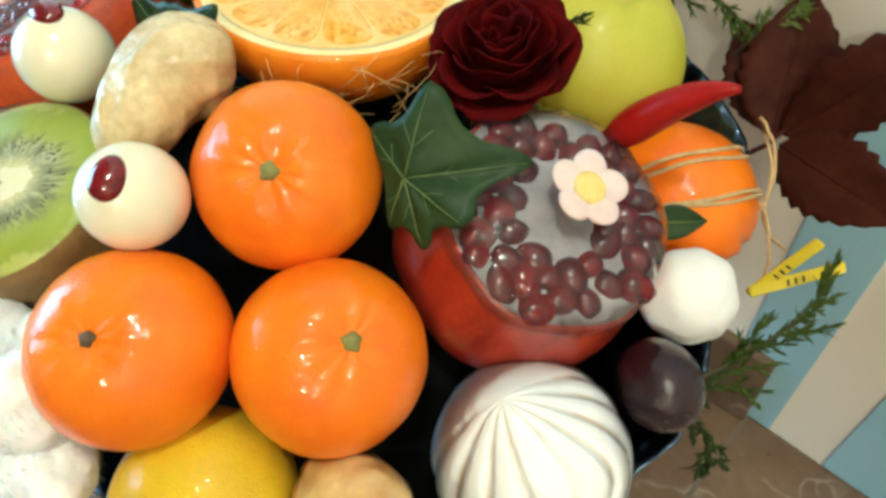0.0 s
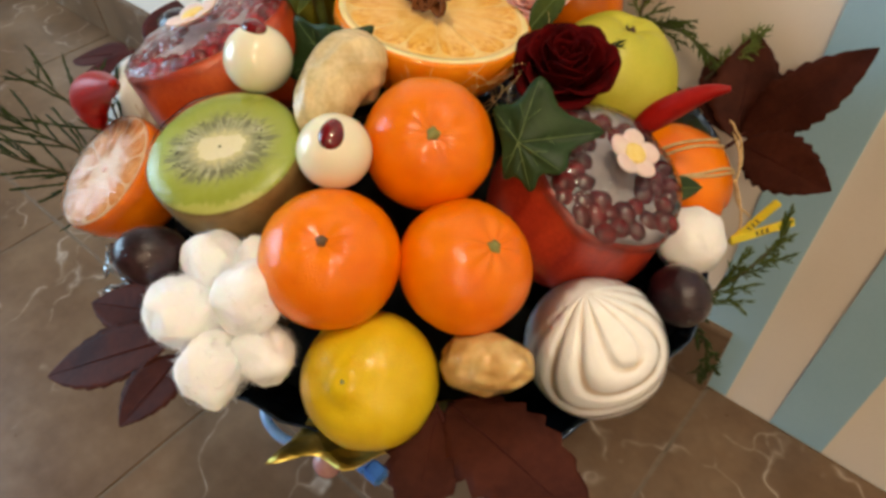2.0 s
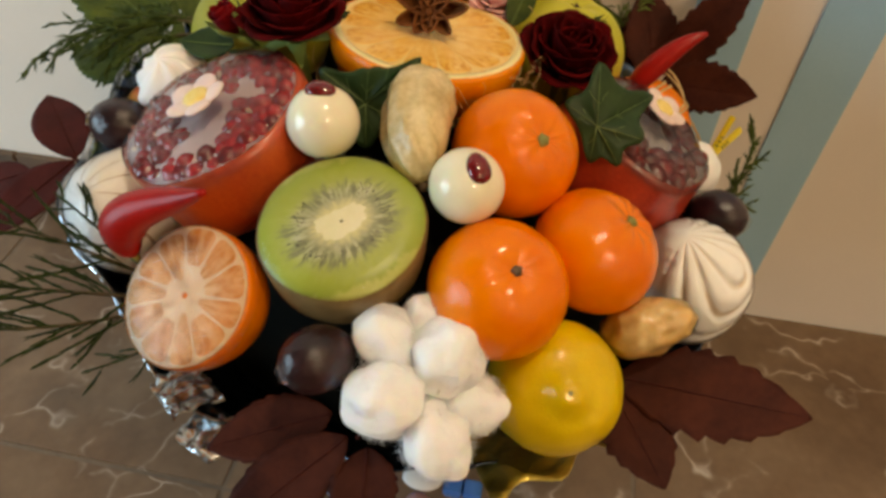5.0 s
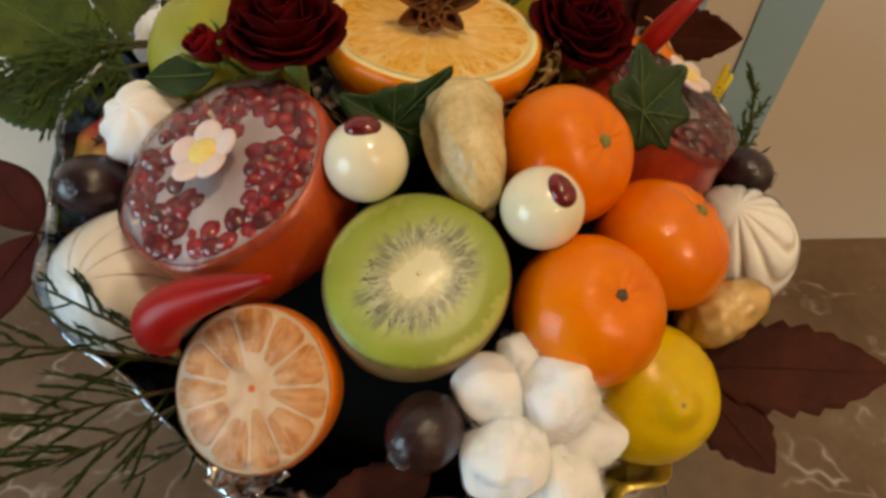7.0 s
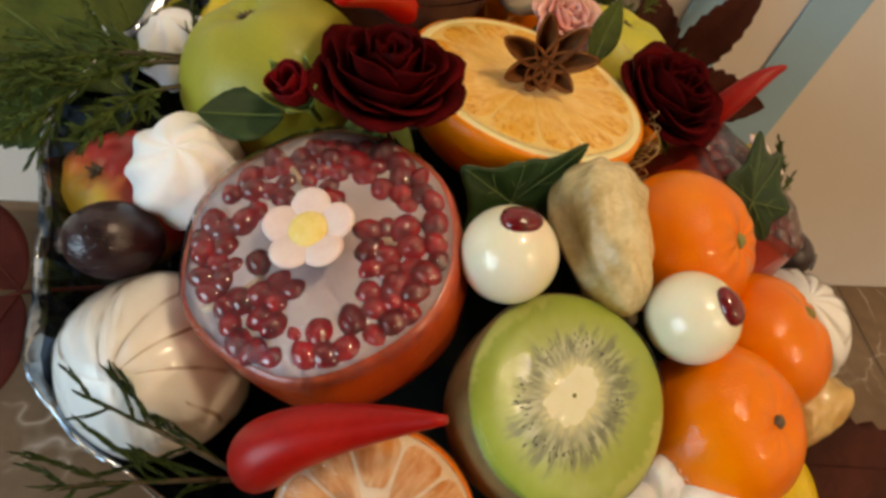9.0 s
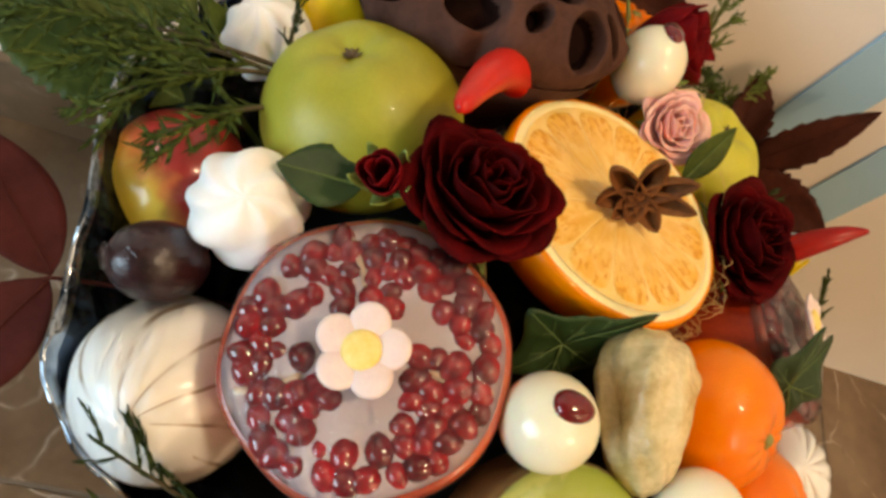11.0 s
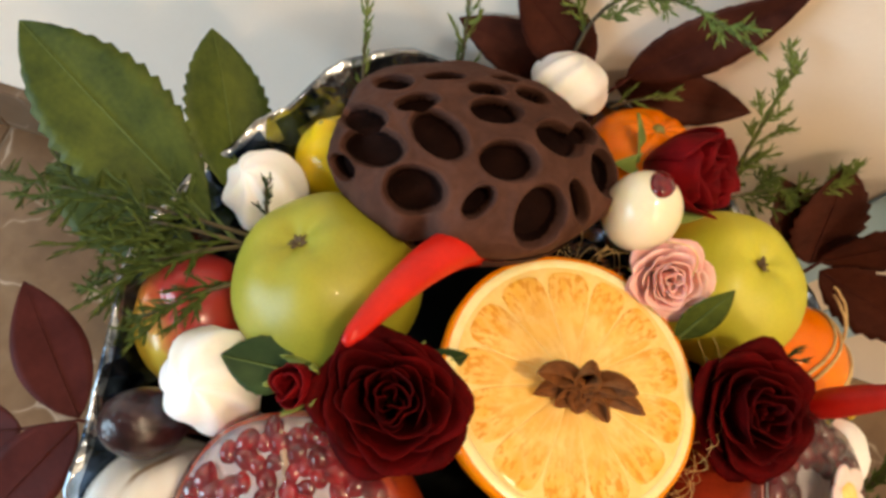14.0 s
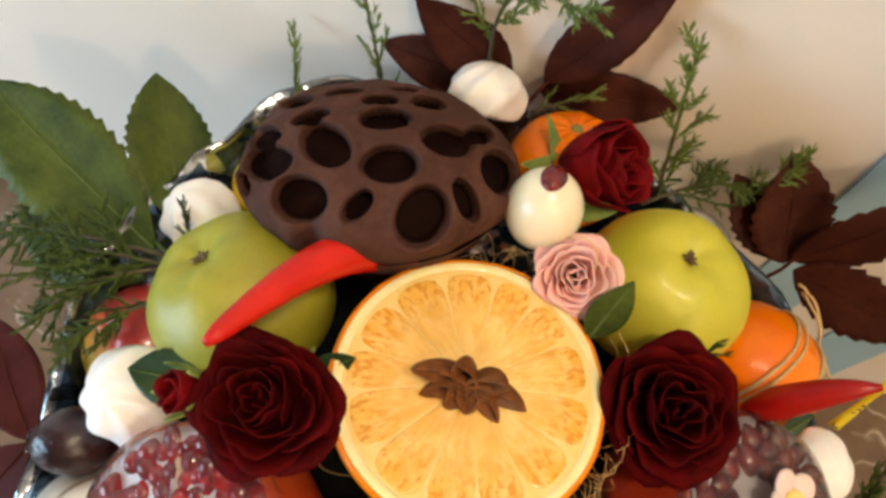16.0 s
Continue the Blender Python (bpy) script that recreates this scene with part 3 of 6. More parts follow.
floor = tagged(new("floor", box("floor", (WEST, SOUTH, -0.03), (EAST, WALL_Y, -0.0012), GROUT)), "brown marble tile floor with dark joints", "floor", kind="structure")
TS, JX, JY = 0.3335, -0.0365, 0.036
tile_mesh = box("tile", (0.0016, 0.0016, -0.008), (TS - 0.0016, TS - 0.0016, 0.0), TILE, 0.0008)
for i in range(-5, 6):
    for j in range(-9, 1):
        x, y = JX + i * TS, JY + j * TS
        if x + TS < WEST or x > EAST or y + TS < SOUTH:
            continue
        if j == 0:
            part("tile", box("tile", (0.0016, 0.0016, -0.008), (TS - 0.0016, WALL_Y - y - 0.001, 0.0), TILE, 0.0008), floor, m=pose(x, y, 0))
        else:
            part("tile", tile_mesh, floor, m=pose(x, y, 0))
skirting = thing("baseboard", pose(0, 0, 0), "brown tile skirting along the wall", "baseboard", kind="structure")
for i in range(-5, 0):
    x = JX + i * TS
    part("skirting_tile", box("skirting_tile", (0.0012, 0, 0.001), (TS - 0.0012, 0.009, 0.082), TILE, 0.001), skirting, m=pose(x, WALL_Y - 0.0092, 0))

# ---- wrapping and support ----
CX, CY = -0.222, 0.125


RIM = ((-180, 0.183, 0.315), (-165, 0.178, 0.305), (-150, 0.178, 0.298), (-126, 0.166, 0.262), (-111, 0.158, 0.252), (-98, 0.148, 0.246), (-83, 0.150, 0.246), (-68, 0.154, 0.246), (-45, 0.166, 0.248),
       (-20, 0.178, 0.256), (0, 0.182, 0.262), (20, 0.182, 0.274), (40, 0.180, 0.292), (60, 0.176, 0.306), (90, 0.178, 0.318), (130, 0.192, 0.332), (150, 0.190, 0.324), (180, 0.183, 0.315))


def rim(a):
    """The wrapping's rim: radius and height by its angle."""
    d = (math.degrees(a) + 180) % 360 - 180
    for (a0, r0, z0), (a1, r1, z1) in zip(RIM, RIM[1:]):
        if a0 <= d <= a1:
            f = (d - a0) / (a1 - a0)
            return r0 + (r1 - r0) * f, z0 + (z1 - z0) * f
    return RIM[0][1:]


def build_wrapping():
    t = thing("bouquet_wrapping", pose(CX, CY, 0), "crumpled silver blue foil wrapping round the bouquet", "wrapping")
    nu, prof = 144, ((0.044, 0.10), (0.050, 0.150), (0.070, 0.195), (0.105, 0.228), (0.140, 0.258), (0.165, 0.285), (0.180, 0.302), (0.1858, 0.3092), (0.188, 0.312))
    outer, inner = [], []
    for layer, dest in ((0.0, outer), (0.0016, inner)):
        for j, (r, z) in enumerate(prof):
            for i in range(nu):
                a = 2 * math.pi * i / nu
                f = j / (len(prof) - 1)
                k = 1 + f * (0.018 * math.sin(9 * a + 1) + 0.03 * noise.noise((3 * math.cos(a), 3 * math.sin(a), z * 30)) + 0.02 * noise.noise((11 * math.cos(a), 11 * math.sin(a), z * 60)))
                zz = 0.10 + (z - 0.10) * (rim(a)[1] - 0.10) / 0.212 + 0.007 * f * noise.noise((8 * math.cos(a), 8 * math.sin(a), 5.0))
                rr = (0.044 + (r - 0.044) * (rim(a)[0] - 0.044) / 0.144 - layer) * k
                dest.append((rr * math.cos(a), rr * math.sin(a), zz))
    n, o, fs = len(prof), len(prof) * nu, []
    for j in range(n - 1):
        for i in range(nu):
            k = (i + 1) % nu
            q = (j * nu + i, j * nu + k, (j + 1) * nu + k, (j + 1) * nu + i)
            fs += [q, tuple(o + v for v in q[::-1])]
    for i in range(nu):
        k = (i + 1) % nu
        fs += [((n - 1) * nu + i, (n - 1) * nu + k, o + (n - 1) * nu + k, o + (n - 1) * nu + i), (k, i, o + i, o + k)]
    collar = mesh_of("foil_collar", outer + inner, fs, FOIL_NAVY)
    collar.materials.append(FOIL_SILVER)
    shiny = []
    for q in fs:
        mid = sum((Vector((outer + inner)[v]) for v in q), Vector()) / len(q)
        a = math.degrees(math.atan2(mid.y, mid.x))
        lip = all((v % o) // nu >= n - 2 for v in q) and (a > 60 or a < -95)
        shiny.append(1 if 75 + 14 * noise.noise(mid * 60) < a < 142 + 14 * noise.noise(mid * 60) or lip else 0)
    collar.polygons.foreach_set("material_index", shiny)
    part("foil_collar", collar, t)
    # gold sheet at the front, under the lemon
    rows = []
    for j in range(14):
        row = []
        for i in range(30):
            a = radians(-66 + 38 * i / 29)
            f = j / 13
            r = 0.105 + (0.066 + 0.010 * min(1.0, i / 12) + 0.008 * math.sin(9 * a) + 0.005 * math.sin(31 * a)) * f
            z = 0.226 + 0.033 * f ** 1.5 + 0.006 * f * noise.noise((a * 9, f * 4, 2.0))
            row.append((r * math.cos(a), r * math.sin(a), z))
        rows.append(row)
    part("gold_sheet", sheet("gold_sheet", rows, FOIL_GOLD, 0.0004), t, "crumpled gold foil sheet")
    # added dome under the fruit: blocks the view through and darkens the gaps
    foam = thing("gap_filler_dome", pose(CX, CY, 0), "near-black dome added to fill the shaded gaps between the fruit", "floral foam")
    part("foam", ball("foam", lambda th, ph: Vector((0.138 * math.sin(th) * math.cos(ph), 0.122 * math.sin(th) * math.sin(ph), 0.212 + (0.098 if th < math.pi / 2 else 0.05) * math.cos(th))) * (1 + 0.02 * noise.noise((5 * math.cos(ph), 5 * math.sin(ph), 4 * th))), GAP_DARK), foam)
    for n, (x, y, z, turn) in enumerate(((-0.302, -0.010, 0.258, -126), (-0.283, -0.026, 0.252, -112))):
        rows = []
        for j in range(9):
            row = []
            for i in range(13):
                u, v = i / 12 - 0.5, j / 8
                c, q = math.cos(radians(turn)), math.sin(radians(turn))
                out, side = 0.024 * v - 0.010, 0.034 * u * (1 - 0.35 * v)
                row.append((x - CX + out * c - side * q, y - CY + out * q + side * c, z + 0.004 * v + 0.005 * noise.noise((u * 9 + n, v * 6, n * 4.0))))
            rows.append(row)
        part("foil_tab", sheet("foil_tab", rows, FOIL_BRIGHT, 0.0004), t, "crumpled silver foil tab")
    stand = thing("vase", pose(CX, CY + 0.01, 0), "dark blue plastic vase under the bouquet", "vase")
    part("vase_wall", lathe("vase_wall", ((0.0, 0.0), (0.048, 0.0), (0.052, 0.005), (0.043, 0.06), (0.040, 0.10), (0.042, 0.112), (0.039, 0.112), (0.037, 0.10), (0.040, 0.06), (0.046, 0.012), (0.0, 0.009)), BLUE_PLASTIC), stand)
    knot = thing("plastic_ribbon", pose(-0.218, 0.018, 0.122), "pale blue plastic ribbon loop with a clear knob below the wrapping", "ribbon")
    ring = []
    for i in range(37):
        a = 2 * math.pi * i / 36
        ring.append((-0.017 + 0.021 * math.cos(a), -0.004 + 0.013 * math.sin(a), 0.002 * math.sin(2 * a)))
    part("loop", tube("loop", ring, 0.0036, PALE_PLASTIC, 8), knot)
    part("loop", tube("loop", [(-0.022, -0.004, 0.0), (-0.008, 0.004, 0.003), (0.004, 0.014, 0.002)], 0.0034, PALE_PLASTIC, 8), knot)
    part("cap", ball("cap", lambda th, ph: Vector((0.022 + 0.013 * math.sin(th) * math.cos(ph), 0.006 + 0.008 * math.sin(th) * math.sin(ph), 0.004 + 0.004 * math.cos(th))), WHITE_PAINT, 24, 12), knot, "white cap")
    part("knob", ball("knob", lambda th, ph: Vector((0.022 + 0.010 * math.sin(th) * math.cos(ph), -0.008 + 0.009 * math.sin(th) * math.sin(ph), -0.008 + 0.010 * math.cos(th))), PINK_PLASTIC, 24, 14), knot, "clear pinkish knob")
    for x in (0.036, 0.048):
        part("lug", box("lug", (x, 0.0, -0.004), (x + 0.013, 0.012, 0.004), BLUE_PLASTIC, 0.0015), knot, "bright blue lug")
    part("tie", tube("tie", [(0.0, 0.02, 0.0), (-0.010, 0.060, 0.002), (-0.012, 0.088, 0.002)], 0.003, PALE_PLASTIC, 6), knot)


build_wrapping()

# ---- fruit ----


def mandarin(place, axis, r, squash, spin, label, mat=None, seed=0.0, button=True, brown=False, name="mandarin", pleats=1.0):
    t = thing(name, frame_at(place, axis, spin), label, name)

    def f(th, ph):
        s = math.sin(th)
        dent = 0.13 * math.exp(-((th / 0.30) ** 2)) + 0.05 * math.exp(-(((math.pi - th) / 0.3) ** 2))
        pleat = pleats * 0.028 * math.cos(9 * ph + 2 * math.sin(2 * ph + seed)) * math.exp(-(((th - 0.36) / 0.24) ** 2))
        k = r * (1 - dent + pleat)
        p = Vector((k * s * math.cos(ph), k * s * math.sin(ph), k * squash * math.cos(th)))
        return p * (1 + wob(p, 40, 0.022, seed) + wob(p, 120, 0.008, seed))

    part("peel", ball("peel", f, mat or ORANGE_PEEL, 72, 48), t)
    if button:
        z0 = r * squash * 0.868
        vs, fs = [Vector((0, 0, z0 + 0.0022))], []
        n = 20
        for ring, (rr, zz) in enumerate(((0.0016, 0.0016), (0.0027, 0.0008), (0.0030, -0.002))):
            for i in range(n):
                a = 2 * math.pi * i / n
                k = (0.8 if brown else 1.0) * rr * (1 + ((0.12 * math.cos(5 * a) + 0.08 * math.cos(3 * a + seed)) if ring else 0.05))
                vs.append(Vector((k * math.cos(a), k * math.sin(a), z0 + zz)))
        for i in range(n):
            k = (i + 1) % n
            fs.append((0, 1 + i, 1 + k))
            for g in range(2):
                fs.append((1 + g * n + i, 1 + (g + 1) * n + i, 1 + (g + 1) * n + k, 1 + g * n + k))
        part("stem_button", mesh_of("stem_button", vs, fs, STEM_BROWN if brown else STEM), t, "brown dry stem button" if brown else "green stem button")
    return t


mandarin((-0.1633, 0.0863, 0.3496), (0.011, -0.009, 0.016), 0.0292, 0.90, 0, "glossy orange mandarin with a green stem button", seed=1.0, pleats=0.55)
mandarin((-0.1213, 0.0612, 0.3203), (0.011, 0.002, 0.017), 0.0293, 0.90, 40, "glossy orange mandarin touching a pale swirled sweet", seed=2.0, pleats=0.6)
mandarin((-0.1605, 0.0213, 0.3320), (0.006, -0.006, 0.018), 0.0292, 0.88, 80, "glossy orange mandarin with a brown dry stem button", seed=3.0, pleats=0.3, brown=True)
mandarin((-0.0953, 0.2112, 0.2792), (0.9, 0.1, -0.3), 0.0340, 1.0, 20, "orange mandarin tied with natural twine", seed=4.0, button=False)
mandarin((-0.2005, 0.2680, 0.3310), (0.0, 0.4, 1.0), 0.0285, 0.92, 0, "orange mandarin behind a dark red rose", seed=5.0)


def cut_citrus(name, place, axis, r, depth, n, spin, label, skin, flesh_mat, core, pith_width, veil, gap=0.03, rind=None, star=0.0, film=None, taper=0.0):
    """Half a citrus fruit: peel, white pith, membrane, each segment of flesh and the middle."""
    t = thing(name, frame_at(place, axis, spin), label, "fruit")
    prof = [(r * 0.955, 0.0012), (r * 0.975, 0.0012), (r * 0.995, -0.0002)] + [(r * math.cos(a), -0.001 - depth * math.sin(a)) for a in [math.pi / 2 * i / 16 for i in range(1, 16)]] + [(0.0, -0.001 - depth)]
    part("peel", lathe("peel", prof, skin, 64, lambda p, a: p * (1 + wob(p, 60, 0.012, r * 900))), t)
    w = pith_width
    part("pith", lathe("pith", ((r * 0.957, 0.0011), (r * (1 - w * 0.6), 0.0016), (r * (1 - w), 0.0015), (r * (1 - w) * 0.99, 0.0005)), rind or PITH, 64), t, "pale pith ring")
    part("membrane", lathe("membrane", ((r * (1 - w), 0.0016), (r * 0.5, 0.0017), (0.0, 0.0017)), veil, 48), t)
    rng = random.Random(int(r * 1e5) + n)
    cuts = [2 * math.pi * (i + rng.uniform(-0.13, 0.13)) / n for i in range(n)]
    for i in range(n):
        a0, a1 = cuts[i], cuts[(i + 1) % n] + (2 * math.pi if i == n - 1 else 0)
        ro, ri = r * (1 - w) * rng.uniform(0.955, 0.985), r * (core + star * rng.uniform(0.6, 1.6)) * rng.uniform(0.9, 1.3)
        mid = (a0 + a1) / 2
        out = []
        m = 22
        c = Vector((math.cos(mid), math.sin(mid), 0)) * (ri + (ro - ri) * 0.62)
        for k in range(m):
            # rounded wedge outline
            s = k / m * 4
            if s < 1:
                p, q = ri, a0 + gap + (a1 - a0 - 2 * gap) * s
                p = ri * (1 + 0.1 * math.sin(math.pi * s))
            elif s < 2:
                p, q = ri + (ro - ri) * (s - 1), a1 - gap * (1 - taper * (s - 1))
            elif s < 3:
                p, q = ro, a1 - gap * (1 - taper) - (a1 - a0 - 2 * gap * (1 - taper)) * (s - 2)
            else:
                p, q = ro + (ri - ro) * (s - 3), a0 + gap * (1 - taper * (4 - s))
            v = Vector((p * math.cos(q), p * math.sin(q), 0))
            out.append(c + (v - c) * (0.985 + 0.02 * rng.random()))
        for _ in range(2):
            out = [(out[k - 1] + 2 * out[k] + out[(k + 1) % m]) / 4 for k in range(m)]
        vs = [Vector((c.x, c.y, 0.0019))]
        for f, z in ((0.55, 0.00180), (0.9, 0.00180), (0.985, 0.00180), (1.0, 0.00168)):
            vs += [Vector((c.x + (v.x - c.x) * f, c.y + (v.y - c.y) * f, z)) for v in out]
        fs = [(0, 1 + k, 1 + (k + 1) % m) for k in range(m)]
        for g in range(3):
            fs += [(1 + g * m + k, 1 + (g + 1) * m + k, 1 + (g + 1) * m + (k + 1) % m, 1 + g * m + (k + 1) % m) for k in range(m)]
        part("segment", mesh_of("segment", vs, fs, flesh_mat), t)
    part("core", ball("core", lambda th, ph: Vector((r * core * 0.62 * math.sin(th) * math.cos(ph), r * core * 0.55 * math.sin(th) * math.sin(ph), 0.001 + 0.0012 * math.cos(th))), PITH if n > 12 else ORANGE_PEEL, 20, 10), t)
    if film:
        part("film", lathe("film", [(r * 1.012, -0.004), (r * 0.99, 0.0016), (r * 0.93, 0.0034), (r * 0.6, 0.0046), (0.0, 0.0048)], film, 64, lambda p, a: p + Vector((0, 0, wob(p, 110, 0.0012, 2.0)))), t, "clear tight film")
    return t


cut_citrus("orange_half", (-0.217, 0.153, 0.3655), (0.11, 0.12, 0.97), 0.0508, 0.040, 13, 10, "halved orange with pale pith and juicy flesh, cut side up", ORANGE_PEEL_2, ORANGE_FLESH, 0.06, 0.115, MEMBRANE, 0.007, taper=0.2)
cut_citrus("mandarin_half", (-0.283, -0.007, 0.331), (-0.22, -0.49, 0.84), 0.0300, 0.036, 11, 25, "halved mandarin with white membranes, wrapped in clear film", ORANGE_PEEL, MANDARIN_FLESH, 0.09, 0.04, MEMBRANE_PALE, 0.052, MANDARIN_FLESH, 0.15, FILM_CUT, 0.88)


def kiwi():
    r = 0.0338
    up = Vector((0.08, -0.26, 0.96)).normalized()
    along = Vector((0.71, 0.67, 0.12))
    along = (along - up * up.dot(along)).normalized()
    m = Matrix((along, up.cross(along), up)).transposed().to_4x4()
    m.translation = (-0.2246, 0.0230, 0.3540)
    t = thing("kiwi_half", m, "halved green kiwi with pale core, wrapped in clear film", "kiwi")
    prof = [(r * 0.97, 0.0006), (r, -0.0008)] + [(r * (1 - 0.10 * (k / 14) ** 1.5) * math.cos(math.pi / 2 * (k / 14) ** 2.2), -0.001 - 0.042 * math.sin(math.pi / 2 * k / 14)) for k in range(1, 14)] + [(0.0, -0.0445)]
    oval = lambda p, a: Vector((p.x * 1.02, p.y * 0.97, p.z)) * (1 + wob(p, 40, 0.015, 4.0))
    part("skin", lathe("skin", prof, KIWI_SKIN, 64, oval), t)
    part("flesh", lathe("flesh", [(r * 0.975, 0.0004), (r * 0.93, 0.0018), (r * 0.7, 0.0028), (r * 0.4, 0.0031), (0.0, 0.0031)], KIWI_FLESH, 72, oval), t)

    def core(th, ph):
        c, q = math.cos(ph), math.sin(ph)
        k = 1 / (abs(c) ** 3.2 + abs(q) ** 3.2) ** (1 / 3.2) * (0.94 + 0.07 * math.sin(3 * ph + 0.8) + 0.05 * math.sin(9 * ph) + 0.03 * math.sin(17 * ph))
        return Vector((0.0126 * k * math.sin(th) * c, 0.0074 * k * math.sin(th) * q, 0.0027 + 0.0008 * math.cos(th)))

    part("core", ball("core", core, KIWI_CORE, 90, 10), t)
    part("core_dot", ball("core_dot", lambda th, ph: Vector((0.0009 * math.sin(th) * math.cos(ph), 0.0007 * math.sin(th) * math.sin(ph), 0.0034 + 0.0003 * math.cos(th))), STEM, 10, 6), t, "small olive dot in the core")
    vs, fs, rng = [], [], random.Random(8)
    for _ in range(120):
        a = rng.uniform(0, 2 * math.pi)
        k = rng.triangular(0.40, 0.60, 0.45)
        c = Vector((r * k * 1.14 * math.cos(a), r * k * 0.86 * math.sin(a), 0.0029))
        d = Vector((math.cos(a), math.sin(a), 0))
        s = Vector((-d.y, d.x, 0))
        L, W = rng.uniform(0.0006, 0.0012), rng.uniform(0.00020, 0.00034)
        o = len(vs)
        vs += [c - d * L, c + s * W, c + d * L, c - s * W, c + Vector((0, 0, 0.0005)), c - Vector((0, 0, 0.0005))]
        fs += [(o, o + 3, o + 4), (o + 3, o + 2, o + 4), (o + 2, o + 1, o + 4), (o + 1, o, o + 4), (o, o + 1, o + 5), (o + 1, o + 2, o + 5), (o + 2, o + 3, o + 5), (o + 3, o, o + 5)]
    part("seeds", mesh_of("seeds", vs, fs, KIWI_SEED), t, "small black seeds", kind="stuff")
    part("film", lathe("film", [(r * 0.992, 0.0008), (r * 0.965, 0.0028), (r * 0.88, 0.0056), (r * 0.6, 0.0066), (0.0, 0.0068)], FILM_WET, 72, lambda p, a: oval(p, a) + Vector((0, 0, wob(p, 90, 0.0010, 3.0)))), t, "clear tight film")


kiwi()
aril_mesh = ball("aril", lambda th, ph: Vector((0.0052 * math.sin(th) * math.cos(ph) * (1 + 0.10 * math.cos(3 * ph)), 0.0043 * math.sin(th) * math.sin(ph), 0.0042 * math.cos(th))), ARIL, 14, 9)
dark_aril_mesh = aril_mesh.copy()
dark_aril_mesh.materials[0] = ARIL_DARK


def pomegranate(place, axis, r, spin, label, skin, count, seed, body_shift, film_dome, tall, film=None, milk=None, seed_mesh=None):
    t = thing("pomegranate_half", frame_at(place, axis, spin), label, "pomegranate")
    rng = random.Random(seed)
    prof = [(r * 0.955, 0.0012), (r * 0.99, 0.0008), (r * 1.01, -0.002)] + [(r * (1 + body_shift * math.sin(math.pi * k / 12)) * math.cos(math.pi / 2 * (k / 12) ** 1.9), -0.004 - tall * math.sin(math.pi / 2 * k / 12)) for k in range(1, 12)] + [(0.0, -0.004 - tall)]
    facet = lambda p, a: Vector((p.x, p.y, p.z)) * (1 + 0.014 * math.cos(6 * a + seed) + wob(p, 30, 0.02, seed))
    part("skin", lathe("skin", prof, skin, 72, facet), t)
    part("membrane", lathe("membrane", [(r * 0.957, 0.0012), (r * 0.92, 0.0006), (r * 0.6, 0.0012), (r * 0.3, 0.0018), (0.0, 0.002)], milk or POM_FLESH, 60, lambda p, a: facet(p, a) + Vector((0, 0, wob(p, 120, 0.0012, seed)))), t, "milky grey membrane")
    placed, tries = [], 0
    walls = [2 * math.pi * (k + 0.3 * math.sin(seed + k)) / 6 + seed for k in range(6)]
    while len(placed) < count and tries < 9000:
        tries += 1
        a, k = rng.uniform(0, 2 * math.pi), math.sqrt(rng.uniform(0.13, 0.75))
        near = min(abs((a - w + math.pi) % (2 * math.pi) - math.pi) for w in walls)
        if (not milk and near * k < 0.055) or (k < (0.45 if milk else 0.6) and noise.noise((k * 3, a * 0.9, seed)) < -0.02):
            continue
        p = Vector((r * k * math.cos(a), r * k * math.sin(a), 0))
        if all((p - q).length > (0.0066 if milk else 0.0052) for q in placed):
            placed.append(p)
    for p in placed:
        e = Euler((rng.uniform(-0.5, 0.5), rng.uniform(-0.5, 0.5), rng.uniform(0, 6.28)))
        s = rng.uniform(0.82, 1.15) * (1.26 if milk else 1.0)
        part("aril", seed_mesh or aril_mesh, t, m=Matrix.LocRotScale((p.x, p.y, rng.uniform(-0.0019, 0.0004)), e, (s, s, s)))
    for w in walls[::2] if not milk else ():
        rows = []
        for j in range(8):
            k = 0.45 + 0.45 * j / 7
            c = Vector((r * k * math.cos(w + 0.08 * math.sin(5 * k + w)), r * k * math.sin(w + 0.08 * math.sin(5 * k + w)), 0))
            s = Vector((-math.sin(w), math.cos(w), 0)) * 0.0006
            rows.append([c - 1.4 * s + Vector((0, 0, -0.0018)), c - s + Vector((0, 0, 0.0018)), c + s + Vector((0, 0, 0.0019)), c + 1.4 * s + Vector((0, 0, -0.0018))])
        part("partition", sheet("partition", rows, PARTITION, 0.0004), t, "pale chamber wall")
    part("film", lathe("film", [(r * 1.022, -0.003), (r * 0.985, 0.0030), (r * 0.8, 0.0056 + film_dome * 0.3), (r * 0.45, 0.0058 + film_dome * 0.8), (0.0, 0.0058 + film_dome)], film or FILM, 64, lambda p, a: facet(p, a) + Vector((0, 0, wob(p, 110, 0.0010, seed)))), t, "milky clear film")
    return t


pomegranate((-0.300, 0.072, 0.361), (-0.31, -0.12, 0.95), 0.0445, 0, "halved pomegranate with red seeds under clear film", POM_SKIN, 200, 3, 0.03, 0.0025, 0.045)
pomegranate((-0.100, 0.140, 0.331), (0.46, 0.05, 0.86), 0.0385, 60, "halved dark red pomegranate under milky film, beside an ivy leaf", POM_SKIN_RED, 46, 5, 0.22, 0.003, 0.052, FILM_MILKY, POM_MILK, dark_aril_mesh)


